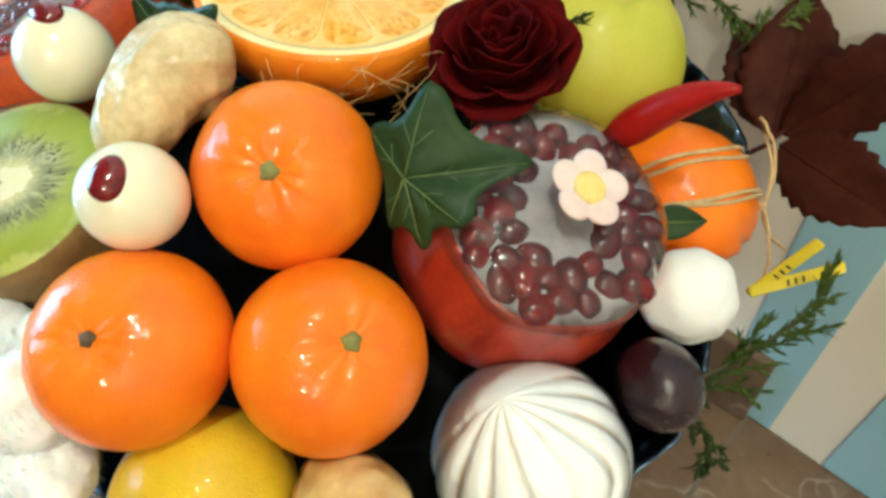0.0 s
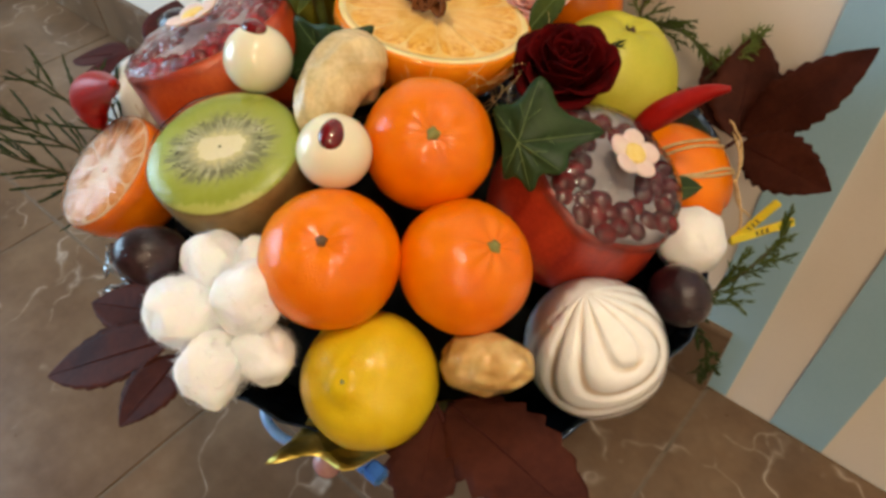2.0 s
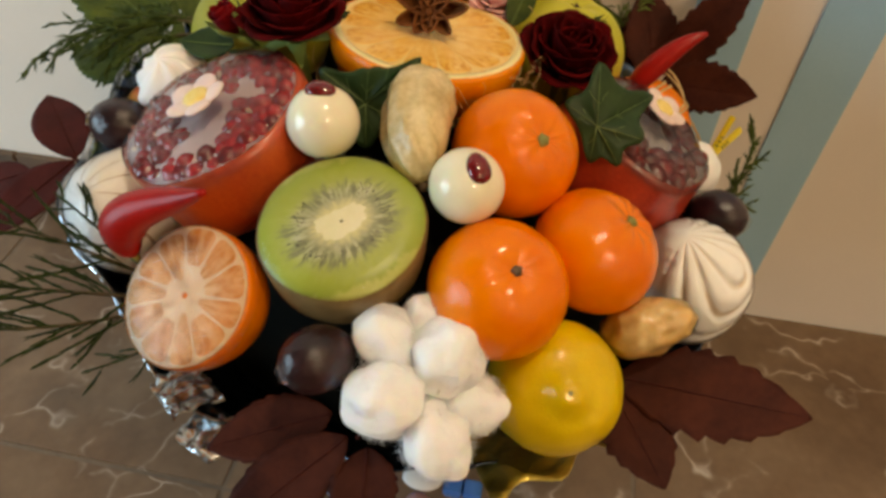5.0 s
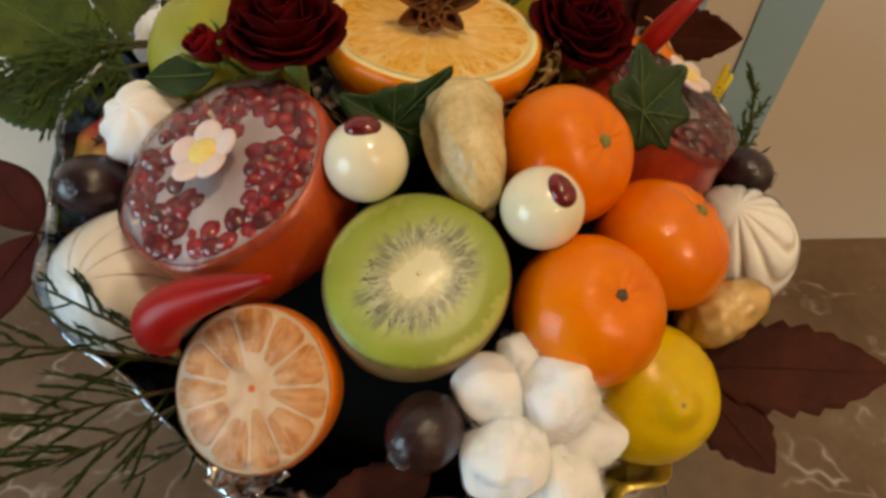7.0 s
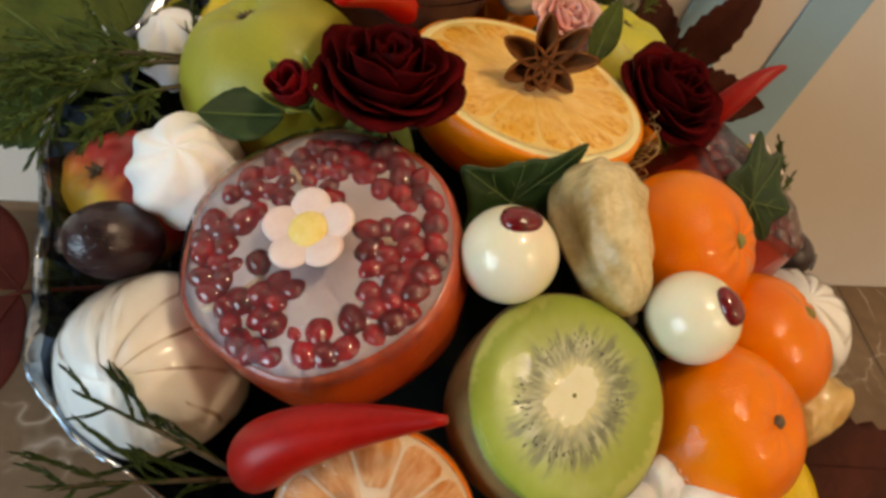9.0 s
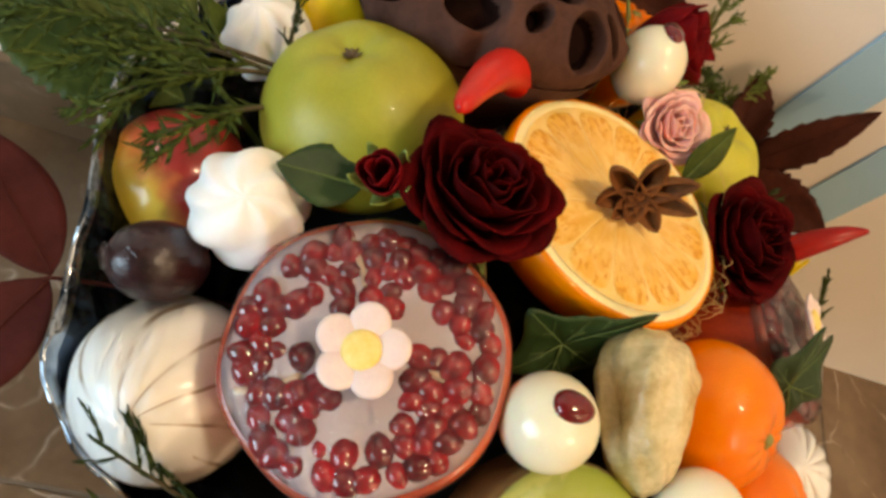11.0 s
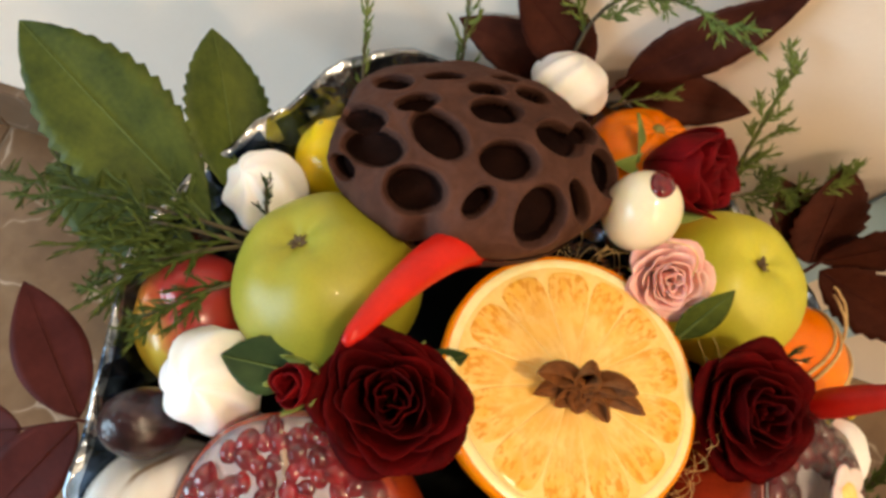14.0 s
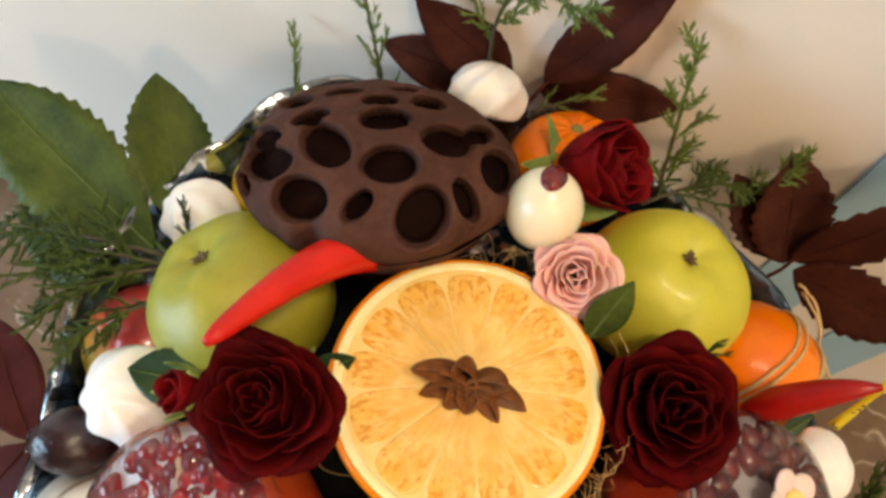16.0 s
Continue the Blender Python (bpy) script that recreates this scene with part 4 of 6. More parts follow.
def sugar_flower(place, axis, r, spin):
    t = thing("sugar_flower", frame_at(place, axis, spin), "small pale pink sugar flower with a yellow middle", "decoration", "sugar flowers")
    n = 5
    for i in range(n):
        a = 2 * math.pi * i / n
        c = Vector((0.60 * r * math.cos(a), 0.60 * r * math.sin(a), 0))
        part("petal", ball("petal", lambda th, ph: c + Vector((0.48 * r * math.sin(th) * math.cos(ph), 0.48 * r * math.sin(th) * math.sin(ph), 0.0014 + 0.0016 * math.cos(th) + 0.10 * r * (math.sin(th) * math.cos(ph - a)))), SUGAR_WHITE, 20, 10), t)
    part("middle", ball("middle", lambda th, ph: Vector((0.45 * r * math.sin(th) * math.cos(ph), 0.45 * r * math.sin(th) * math.sin(ph), 0.0022 + 0.0018 * math.cos(th))), SUGAR_YELLOW, 18, 10), t, "yellow grainy middle")


sugar_flower((-0.3033, 0.0697, 0.3700), (-0.31, -0.12, 0.95), 0.0135, 10)
sugar_flower((-0.0945, 0.1470, 0.3405), (0.46, 0.0, 0.86), 0.0120, 40)


def chocolate(place, axis, r, tall, spin):
    t = thing("white_chocolate_sweet", frame_at(place, axis, spin), "round white chocolate sweet topped with a pomegranate seed", "sweet", "white chocolate sweets")
    part("ball", ball("ball", lambda th, ph: Vector((r * math.sin(th) * math.cos(ph), r * math.sin(th) * math.sin(ph), r * tall * math.cos(th))), CHOC, 40, 28), t)
    part("seed", ball("seed", lambda th, ph: Vector((0.0050 * math.sin(th) * math.cos(ph), 0.0066 * math.sin(th) * math.sin(ph) * (1 + 0.15 * math.sin(th) * math.sin(ph)), r * tall - 0.0008 + 0.0034 * math.cos(th))), SEED_RED, 20, 14), t, "dark red pomegranate seed")


chocolate((-0.1789, 0.0468, 0.3623), (0.006, -0.005, 0.015), 0.0155, 0.98, -20)
chocolate((-0.2428, 0.0621, 0.3730), (-0.001, 0.002, 0.015), 0.0154, 1.0, 60)
chocolate((-0.206, 0.226, 0.370), (0.001, 0.006, 0.016), 0.0152, 1.16, 0)


def meringue(place, axis, r, seed, label="small white piped meringue", tall=0.96, ridge=0.062):
    t = thing("meringue", frame_at(place, axis, seed * 50), label, "meringue", "small meringues")

    def f(th, ph):
        c = math.cos(th)
        k = 1 + ridge * math.cos(7 * (ph + 0.6 * th + seed) + 1.2 * math.sin(2 * ph + seed)) * math.sin(th) + 0.05 * math.exp(-((th / 0.33) ** 2))
        z = c if c > -0.55 else -0.55 + (c + 0.55) * 0.25
        p = Vector((r * k * math.sin(th) * math.cos(ph), r * k * math.sin(th) * math.sin(ph), r * tall * z * k))
        return p * (1 + wob(p, 60, 0.05, seed) + wob(p, 130, 0.03, seed) + wob(p, 300, 0.012, seed))

    part("shell", ball("shell", f, MERINGUE, 64, 40), t)


meringue((-0.3465, 0.1190, 0.3393), (-0.1, -0.3, 0.9), 0.0202, 1.0)
meringue((-0.3602, 0.2028, 0.3260), (-0.4, 0.0, 0.9), 0.0180, 2.0)
meringue((-0.2436, 0.2868, 0.3483), (0.05, 0.80, 0.60), 0.0180, 3.0, tall=0.80)
meringue((-0.0640, 0.1735, 0.2835), (0.8, -0.5, 0.3), 0.0176, 4.0, ridge=0.02)


def zephyr(place, pole, toward, r, first, step, depth, mat, label, right=2.866, left=2.15, peak=0.0, twist=0.0):
    z = Vector(pole).normalized()
    x = (Vector(toward) - z * z.dot(Vector(toward))).normalized()
    m = Matrix((x, z.cross(x), z)).transposed().to_4x4()
    m.translation = place
    t = thing("zephyr_sweet", m, label, "marshmallow", "large piped sweets")

    def f(th, ph):
        a = (ph + math.pi) % (2 * math.pi) - math.pi + twist * th
        fa, fb = (th - first) / step, (abs(a) - 0.35) * (right if a > 0 else left)
        top = max(fa, fb)
        g = top + 0.5 * math.log(math.exp(2 * (fa - top)) + math.exp(2 * (fb - top)))
        w = (0.5 + 0.5 * math.cos(g * 2 * math.pi) if g > -0.5 else 0.0) * min(1.0, max(0.0, (2.2 - abs(a)) / 0.7 + max(0.0, th - 0.7)))
        k = 1 - depth * w ** 3.0 * min(1.0, th / 0.5) + peak * math.exp(-((th / 0.42) ** 2))
        p = Vector((r * k * math.sin(th) * math.cos(ph), r * k * math.sin(th) * math.sin(ph), r * k * math.cos(th)))
        return p * (1 + wob(p, 45, 0.03, first * 5))

    part("swirl", ball("swirl", f, mat, 160, 110), t)
    part("film", ball("film", lambda th, ph: f(th, ph) * (1.022 + 0.005 * math.sin(5 * ph + 4 * th)), FILM_CLEAR, 120, 72), t, "clear tight film")


zephyr((-0.0686, 0.0911, 0.2768), (-0.24, -0.10, 0.96), (0.50, -0.34, 0.80), 0.0322, 1.15, 0.28, 0.045, ZEPHYR, "large cream piped marshmallow with darker tan swirl lines", peak=0.12)
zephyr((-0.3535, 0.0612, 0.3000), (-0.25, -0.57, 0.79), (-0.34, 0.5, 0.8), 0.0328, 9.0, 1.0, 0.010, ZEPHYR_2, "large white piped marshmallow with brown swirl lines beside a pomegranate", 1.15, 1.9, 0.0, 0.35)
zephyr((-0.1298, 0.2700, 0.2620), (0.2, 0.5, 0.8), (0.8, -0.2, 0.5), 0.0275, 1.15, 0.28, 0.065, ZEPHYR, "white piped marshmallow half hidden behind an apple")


def apple(place, axis, r, mat, spin, label, tall=0.92, seed=0.0):
    t = thing("apple", frame_at(place, axis, spin), label, "apple")

    def f(th, ph):
        dip = 0.20 * math.exp(-((th / 0.27) ** 2)) + 0.25 * math.exp(-(((math.pi - th) / 0.35) ** 2))
        lobe = 0.012 * math.cos(5 * ph + seed) * (math.exp(-(((th - 0.5) / 0.5) ** 2)) + 0.3) + 0.03 * math.cos(ph + seed) * math.sin(th)
        wide = 1 + 0.05 * math.cos(th - 2.2)
        k = r * (1 - dip + lobe) * wide
        p = Vector((k * math.sin(th) * math.cos(ph), k * math.sin(th) * math.sin(ph), k * tall * math.cos(th)))
        return p * (1 + wob(p, 25, 0.025, seed))

    part("skin", ball("skin", f, mat, 64, 44), t)
    z = r * tall * 0.78
    rng = random.Random(int(seed * 10))
    for i in range(9):
        a = 2 * math.pi * i / 9 + rng.uniform(-0.3, 0.3)
        c, s = math.cos(a), math.sin(a)
        rise, reach = rng.uniform(0.6, 1.4), rng.uniform(0.5, 1.0)
        rows = []
        for v in range(4):
            k = v / 3
            w = 0.0011 * (1 - k) + 0.0003
            q = 0.0003 + 0.0040 * k * reach
            rows.append([(q * c - w * s * u, q * s + w * c * u, z - 0.0004 + (0.0035 * k - 0.0012 * k * k) * rise) for u in (-1, 0, 1)])
        part("calyx_leaf", sheet("calyx_leaf", rows, STEM_BROWN, 0.0003), t, "dry brown calyx tip")


def red_apple_skin():
    m, t, b = nodes_of("red_yellow_apple")
    co = add(t, "TexCoord").outputs["Object"]
    s = add(t, "SeparateXYZ")
    t.links.new(co, s.inputs[0])
    big = noise_of(t, 35, 3, 0.5, co)
    streak = noise_of(t, 120, 3, 0.5, co, (1, 1, 0.15))
    f = maths(t, "ADD", maths(t, "MULTIPLY", s.outputs[0], 22.0), maths(t, "ADD", maths(t, "MULTIPLY", big, 0.7), maths(t, "MULTIPLY", streak, 0.35)))
    t.links.new(ramp(t, f, [(0.24, (0.62, 0.46, 0.06)), (0.44, (0.60, 0.22, 0.06)), (0.64, (0.48, 0.035, 0.028))]), b.inputs["Base Color"])
    b.inputs["Roughness"].default_value, b.inputs["Coat Weight"].default_value = 0.3, 0.35
    return m


APPLE_RED = red_apple_skin()
apple((-0.3162, 0.1668, 0.3462), (-0.46, 0.20, 0.86), 0.0370, APPLE, 0, "glossy green apple with a dry calyx", seed=1.0)
apple((-0.1487, 0.2242, 0.3215), (0.16, 0.20, 0.96), 0.0355, APPLE_Y, 30, "yellow green apple beside a pink rose", 0.98, 2.0)
apple((-0.3784, 0.1450, 0.2905), (-0.35, -0.15, 0.9), 0.0300, APPLE_RED, 105, "red and yellow apple at the wrapping's edge", seed=3.0)


def lemon(place, axis, r, tall, mat, spin, label):
    t = thing("lemon", frame_at(place, axis, spin), label, "lemon")

    def f(th, ph):
        tip = 0.10 * math.exp(-((th / 0.22) ** 2)) - 0.035 * math.exp(-(((th - 0.42) / 0.16) ** 2)) - 0.05 * math.exp(-((th / 0.07) ** 2))
        k = r * (1 + tip)
        p = Vector((k * math.sin(th) * math.cos(ph), k * math.sin(th) * math.sin(ph), k * tall * math.cos(th)))
        return p * (1 + wob(p, 40, 0.03, spin) + wob(p, 140, 0.010, spin))

    part("peel", ball("peel", f, mat, 64, 44), t)
    part("stem_scar", ball("stem_scar", lambda th, ph: Vector((0.0022 * math.sin(th) * math.cos(ph), 0.0020 * math.sin(th) * math.sin(ph), r * tall * 1.035 + 0.0008 * math.cos(th))), STEM, 14, 8), t, "greenish brown tip")


lemon((-0.1307, 0.0082, 0.2871), (0.004, -0.014, 0.020), 0.0297, 0.95, LEMON_PEEL, 5, "ripe yellow lemon resting on gold foil")
lemon((-0.3346, 0.2313, 0.3180), (-0.5, 0.3, 0.8), 0.0215, 1.0, LEMON_PEEL, 9, "small yellow lemon half hidden by a lotus pod")


def plum(place, axis, r, tall, spin, label):
    t = thing("plum", frame_at(place, axis, spin), label, "plum", "plums")
    part("skin", ball("skin", lambda th, ph: Vector((r * (1 - 0.03 * math.exp(-(((ph - 3.1) / 0.3) ** 2))) * math.sin(th) * math.cos(ph), r * math.sin(th) * math.sin(ph), r * tall * math.cos(th))) , PLUM, 44, 30), t)
    part("film_tail", ball("film_tail", lambda th, ph: Vector((0.0050 * math.sin(th) * math.cos(ph) * (1 + 0.3 * math.cos(5 * ph)), 0.0042 * math.sin(th) * math.sin(ph), r * tall + 0.0012 * math.cos(th))), FILM, 24, 8), t, "gathered clear film")


plum((-0.0515, 0.1360, 0.2849), (0.75, -0.55, 0.25), 0.0142, 1.18, 0, "dark purple plum wrapped in clear film")
plum((-0.3690, 0.0957, 0.3270), (-0.85, -0.3, 0.35), 0.0140, 1.22, 30, "dark purple plum beside a small meringue")
plum((-0.2233, -0.0230, 0.3275), (-0.55, -0.75, 0.35), 0.0130, 1.20, 60, "dark purple plum wrapped in film below a kiwi half")


def lump(name, place, axis, radii, mat, seed, rough, label, category, spin=0, crease=0.0):
    t = thing(name, frame_at(place, axis, spin), label, category)

    def f(th, ph):
        p = Vector((radii[0] * math.sin(th) * math.cos(ph), radii[1] * math.sin(th) * math.sin(ph), radii[2] * math.cos(th)))
        k = 1 + wob(p, 55, rough, seed) + wob(p, 170, rough * 0.45, seed) + crease * math.cos(13 * ph + 3 * math.sin(3 * th + seed)) * math.sin(th)
        return p * k

    part("flesh", ball("flesh", f, mat, 72, 48), t)
    part("film", ball("film", lambda th, ph: f(th, ph) * (1.018 + 0.014 * math.sin(7 * ph + 5 * th)), FILM_CLEAR, 48, 30), t, "clear tight film")




def fig():
    t = thing("dried_fig", pose(-0.206, 0.074, 0.366), "pale tan dried fig wrapped in clear film", "dried fruit")
    spine = [(1 - k) ** 2 * Vector((0.004, 0.026, 0.002)) + 2 * k * (1 - k) * Vector((-0.007, 0.000, 0.012)) + k * k * Vector((0.0085, -0.023, -0.010)) for k in [i / 44 for i in range(45)]]

    def rows(grow):
        vs, nu = [], 48
        for j, p in enumerate(spine):
            k = j / 44
            d = (spine[min(j + 1, 44)] - spine[max(j - 1, 0)]).normalized()
            side = d.cross(Vector((0, 0, 1))).normalized()
            up = side.cross(d)
            r = (0.0185 - 0.0068 * k) * (1 - abs(2 * k - 1) ** 3.2) ** 0.5 + 0.0002
            for i in range(nu):
                a = 2 * math.pi * i / nu
                q = math.cos(a) * side + math.sin(a) * up
                w = 1 + 0.05 * math.cos(9 * a + 3 * math.sin(4 * k)) * (0.3 + 0.7 * abs(2 * k - 1)) + 0.10 * noise.noise(q * 1.5 + Vector((0, 0, 3 * k))) + 0.05 * noise.noise(q * 4 + Vector((7 * k, 0, 0))) - 0.30 * math.exp(-(((a - 0.15) / 0.5) ** 2)) * math.exp(-(((k - 0.55) / 0.22) ** 2))
                vs.append(p + q * r * w * grow)
        fs = [(j * nu + i, j * nu + (i + 1) % nu, (j + 1) * nu + (i + 1) % nu, (j + 1) * nu + i) for j in range(44) for i in range(nu)]
        fs += [tuple(range(nu))[::-1], tuple(range(44 * nu, 45 * nu))]
        return vs, fs

    part("flesh", mesh_of("flesh", *rows(1.0), FIG), t)
    part("tip", ball("tip", lambda th, ph: spine[-1] + Vector((0.0026 * math.sin(th) * math.cos(ph), 0.004 * math.cos(th), 0.0024 * math.sin(th) * math.sin(ph))), STEM_BROWN, 14, 8), t, "dry brown stalk end")


fig()
lump("candied_fruit", (-0.094, 0.040, 0.299), (0.9, 0.25, 0.3), (0.0135, 0.0125, 0.0205), CANDIED, 6.0, 0.22, "lumpy golden candied fruit beside a lemon", "candied fruit")


def cotton():
    t = thing("cotton_flower", pose(-0.182, -0.018, 0.315), "open white cotton boll with fluffy tufts", "cotton")
    tufts = ((-0.1993, -0.0085, 0.3268, 0.0128), (-0.1756, -0.0100, 0.3245, 0.0148), (-0.1953, -0.0295, 0.3190, 0.0152), (-0.1744, -0.0356, 0.3045, 0.0142), (-0.1628, -0.0180, 0.3065, 0.0122), (-0.1865, 0.0035, 0.3262, 0.0105))
    for i, (x, y, z, r) in enumerate(tufts):
        c = Vector((x + 0.182, y + 0.018, z - 0.315))

        def f(th, ph):
            p = Vector((math.sin(th) * math.cos(ph), math.sin(th) * math.sin(ph), math.cos(th)))
            q = p + Vector((i * 5.0, 0, 0))
            out = c.normalized()
            return c + 0.97 * r * (p + 0.16 * out * p.dot(out)) * (0.99 + 0.20 * noise.noise(q * 1.4) + 0.03 * noise.noise(q * 3.0) + 0.015 * noise.noise(q * 6.5) + 0.008 * noise.noise(q * 14))

        part("tuft", ball("tuft", f, COTTON, 80, 56), t)
    # stray fibres
    rng = random.Random(4)
    vs, fs = [], []
    for x, y, z, r in tufts:
        c = Vector((x + 0.182, y + 0.018, z - 0.315))
        for _ in range(1400):
            d = Vector([rng.gauss(0, 1) for _ in range(3)]).normalized()
            s = d.orthogonal().normalized() * 0.00006
            p = c + d * r * rng.uniform(0.93, 1.05)
            e = p + (d + Vector([rng.gauss(0, 1.1) for _ in range(3)])).normalized() * rng.uniform(0.0012, 0.0038)
            o = len(vs)
            vs += [p - s, p + s, e, p + d * 0.0003]
            fs += [(o, o + 1, o + 2), (o, o + 2, o + 3), (o + 1, o + 3, o + 2)]
    part("fluff", mesh_of("fluff", vs, fs, COTTON), t, "fine stray cotton fibres", kind="stuff")
    for a in range(5):
        an = 2 * math.pi * a / 5
        rows = []
        for v in range(6):
            k = v / 5
            w = 0.007 * math.sin(math.pi * (0.15 + 0.8 * k))
            q = 0.004 + 0.020 * k
            rows.append([(q * math.cos(an) - w * u * math.sin(an), q * math.sin(an) + w * u * math.cos(an), -0.016 - 0.004 * k + 0.003 * abs(u)) for u in (-1, 0, 1)])
        part("husk", sheet("husk", rows, HUSK, 0.0006), t, "dry brown husk tip")


cotton()


def lotus_pod():
    a, b, h = 0.0594, 0.0524, 0.0285
    up = Vector((-0.126, 0.483, 1.0)).normalized()
    along = Vector((math.cos(-0.276), math.sin(-0.276), 0))
    along = (along - up * along.dot(up)).normalized()
    turn = Matrix((along, up.cross(along), up)).transposed()
    m = turn.to_4x4()
    m.translation = (-0.2781, 0.2326, 0.3610)
    t = thing("lotus_pod", m, "dried dark brown lotus seed pod with empty holes", "lotus pod")
    # holes lie on a slanted plan over the crown: across, back, half width, half length, turn
    holes = ((-.49, -.185, .17, .215, 0), (.28, -.345, .163, .28, -8), (.08, .15, .175, .17, 0), (-.33, .34, .15, .215, 20), (-.73, .17, .18, .17, 35), (-.78, .43, .135, .12, 25), (.47, .38, .175, .15, -20), (.06, .60, .163, .115, 0),
             (.82, .07, .125, .22, 10), (-.12, -.235, .075, .15, -25), (.57, -.20, .075, .21, 15), (-.44, .62, .14, .075, 25), (.03, .80, .12, .06, 0), (.36, .78, .12, .07, -15), (-.56, .80, .12, .07, 20), (-.22, .90, .13, .045, 10), (.70, .45, .10, .10, -35), (-.90, -.06, .06, .12, 15), (.20, .93, .10, .04, 0))
    across, back, sight = turn.inverted() @ Vector((0.941, 0.315, -0.125)), turn.inverted() @ Vector((-0.216, 0.841, 0.495)), turn.inverted() @ Vector((0.261, -0.439, 0.860))
    n, top = 410, 1.95
    vs, depth, fs = [], [], []
    for j in range(n + 1):
        for i in range(n + 1):
            u, v = 2 * i / n - 1, 2 * j / n - 1
            dx, dy = u * math.sqrt(1 - v * v / 2), v * math.sqrt(1 - u * u / 2)
            th, ph = top * min(1.0, math.hypot(dx, dy)), math.atan2(dy, dx) % (2 * math.pi)
            x, y = math.sin(th) * math.cos(ph), math.sin(th) * math.sin(ph)
            lobes = 1 + (0.03 * math.sin(3 * ph + 0.6) + 0.018 * math.sin(7 * ph)) * math.sin(th) ** 2 - 0.13 * math.exp(-((((ph - 4.80) / 0.09)) ** 2)) * math.sin(th) ** 4
            p = Vector((a * x * lobes, b * y * lobes, h * math.cos(th)))
            nrm = Vector((x / a, y / b, math.cos(th) / h)).normalized()
            deep, face = 0.0, nrm.dot(sight)
            # where the point lies on the plan
            if face > 0.15:
                hxp, hyp = p.dot(across) / 0.0578, p.dot(back) / 0.0384 + 0.13
            else:
                hxp, hyp = 9.0, 9.0
            for hx, hy, hw, hh, tilt in holes:
                dx, dy = hxp - hx, hyp - hy
                if abs(dx) < 0.4 and abs(dy) < 0.4:
                    c, s = math.cos(radians(tilt)), math.sin(radians(tilt))
                    q = math.sqrt(((dx * c + dy * s) / hw) ** 2 + ((-dx * s + dy * c) / hh) ** 2) / 1.09
                    k = 1 - min(1.0, max(0.0, (q - 0.80) / 0.24))
                    p += nrm * 0.0005 * math.exp(-(((q - 1.10) / 0.14) ** 2))
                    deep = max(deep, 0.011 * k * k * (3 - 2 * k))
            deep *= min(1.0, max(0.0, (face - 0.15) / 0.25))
            p = p - (0.3 * nrm + 0.7 * sight) * deep + nrm * (wob(p, 35, 0.0018, 7.0) + wob(p, 110, 0.0007, 7.0) + wob(p, 300, 0.0002, 7.0))
            vs.append(p)
            depth.append(deep)
    for j in range(n):
        for i in range(n):
            q = j * (n + 1) + i
            fs.append((q, q + 1, q + n + 2, q + n + 1))
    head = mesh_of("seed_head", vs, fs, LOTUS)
    head.materials.append(LOTUS_HOLE_SHADE)
    # deep faces of the holes get the near-black material as painted shade
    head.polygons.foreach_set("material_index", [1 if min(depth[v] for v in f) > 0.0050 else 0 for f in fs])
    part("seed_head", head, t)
    part("cup", lathe("cup", ((0.93, -0.011), (0.86, -0.018), (0.5, -0.040), (0.2, -0.060), (0.0, -0.062)), LOTUS, 60, lambda p, q: Vector((p.x * a, p.y * b, p.z))), t, "ribbed dry cup")


lotus_pod()


def chili(pts, r, mat, label, blunt=0.0):
    """A curved pod through control points, thick end first."""
    p = [Vector(q) for q in pts]
    t = thing("chili_pepper", Matrix.Translation(p[0]), label, "chili", "red chili peppers")
    line = []
    for i in range(25):
        k = i / 24
        line.append((1 - k) ** 3 * p[0] + 3 * k * (1 - k) ** 2 * p[1] + 3 * k * k * (1 - k) * p[2] + k ** 3 * p[3] - p[0])
    part("pod", tube("pod", line, lambda k: r * (0.35 + 0.65 * math.sin(math.pi / 2 * min(1.0, k / 0.32))) * min(1.0, (k + 0.004) / 0.03) ** 0.5 * (1 - (1 - blunt) * k ** 2.2) * min(1.0, 0.25 + (1 - k) / 0.04) + 0.0009 * k + 0.0003, mat, 20), t)
    d = (line[0] - line[2]).normalized()
    part("stalk", tube("stalk", [line[1], line[0] + d * 0.001, line[0] + d * 0.004], lambda k: r * 0.26 * (1 - 0.5 * k), STEM, 8), t, "green brown stalk stub")


chili(((-0.2530, 0.1985, 0.3430), (-0.2680, 0.1990, 0.3810), (-0.2850, 0.1725, 0.3870), (-0.2970, 0.1365, 0.4060)), 0.0085, CHILI, "bright red chili pepper lying over an apple", 0.18)
chili(((-0.1105, 0.1785, 0.3260), (-0.0995, 0.1835, 0.3430), (-0.0870, 0.1895, 0.3565), (-0.0747, 0.1920, 0.3605)), 0.0064, CHILI_DARK, "red chili pepper pointing out beside a mandarin")
chili(((-0.3140, 0.0085, 0.3320), (-0.3225, 0.0092, 0.3600), (-0.2940, 0.0150, 0.3590), (-0.2695, 0.0070, 0.3780)), 0.0094, CHILI_DARK, "dark red chili pepper bent above a mandarin half")


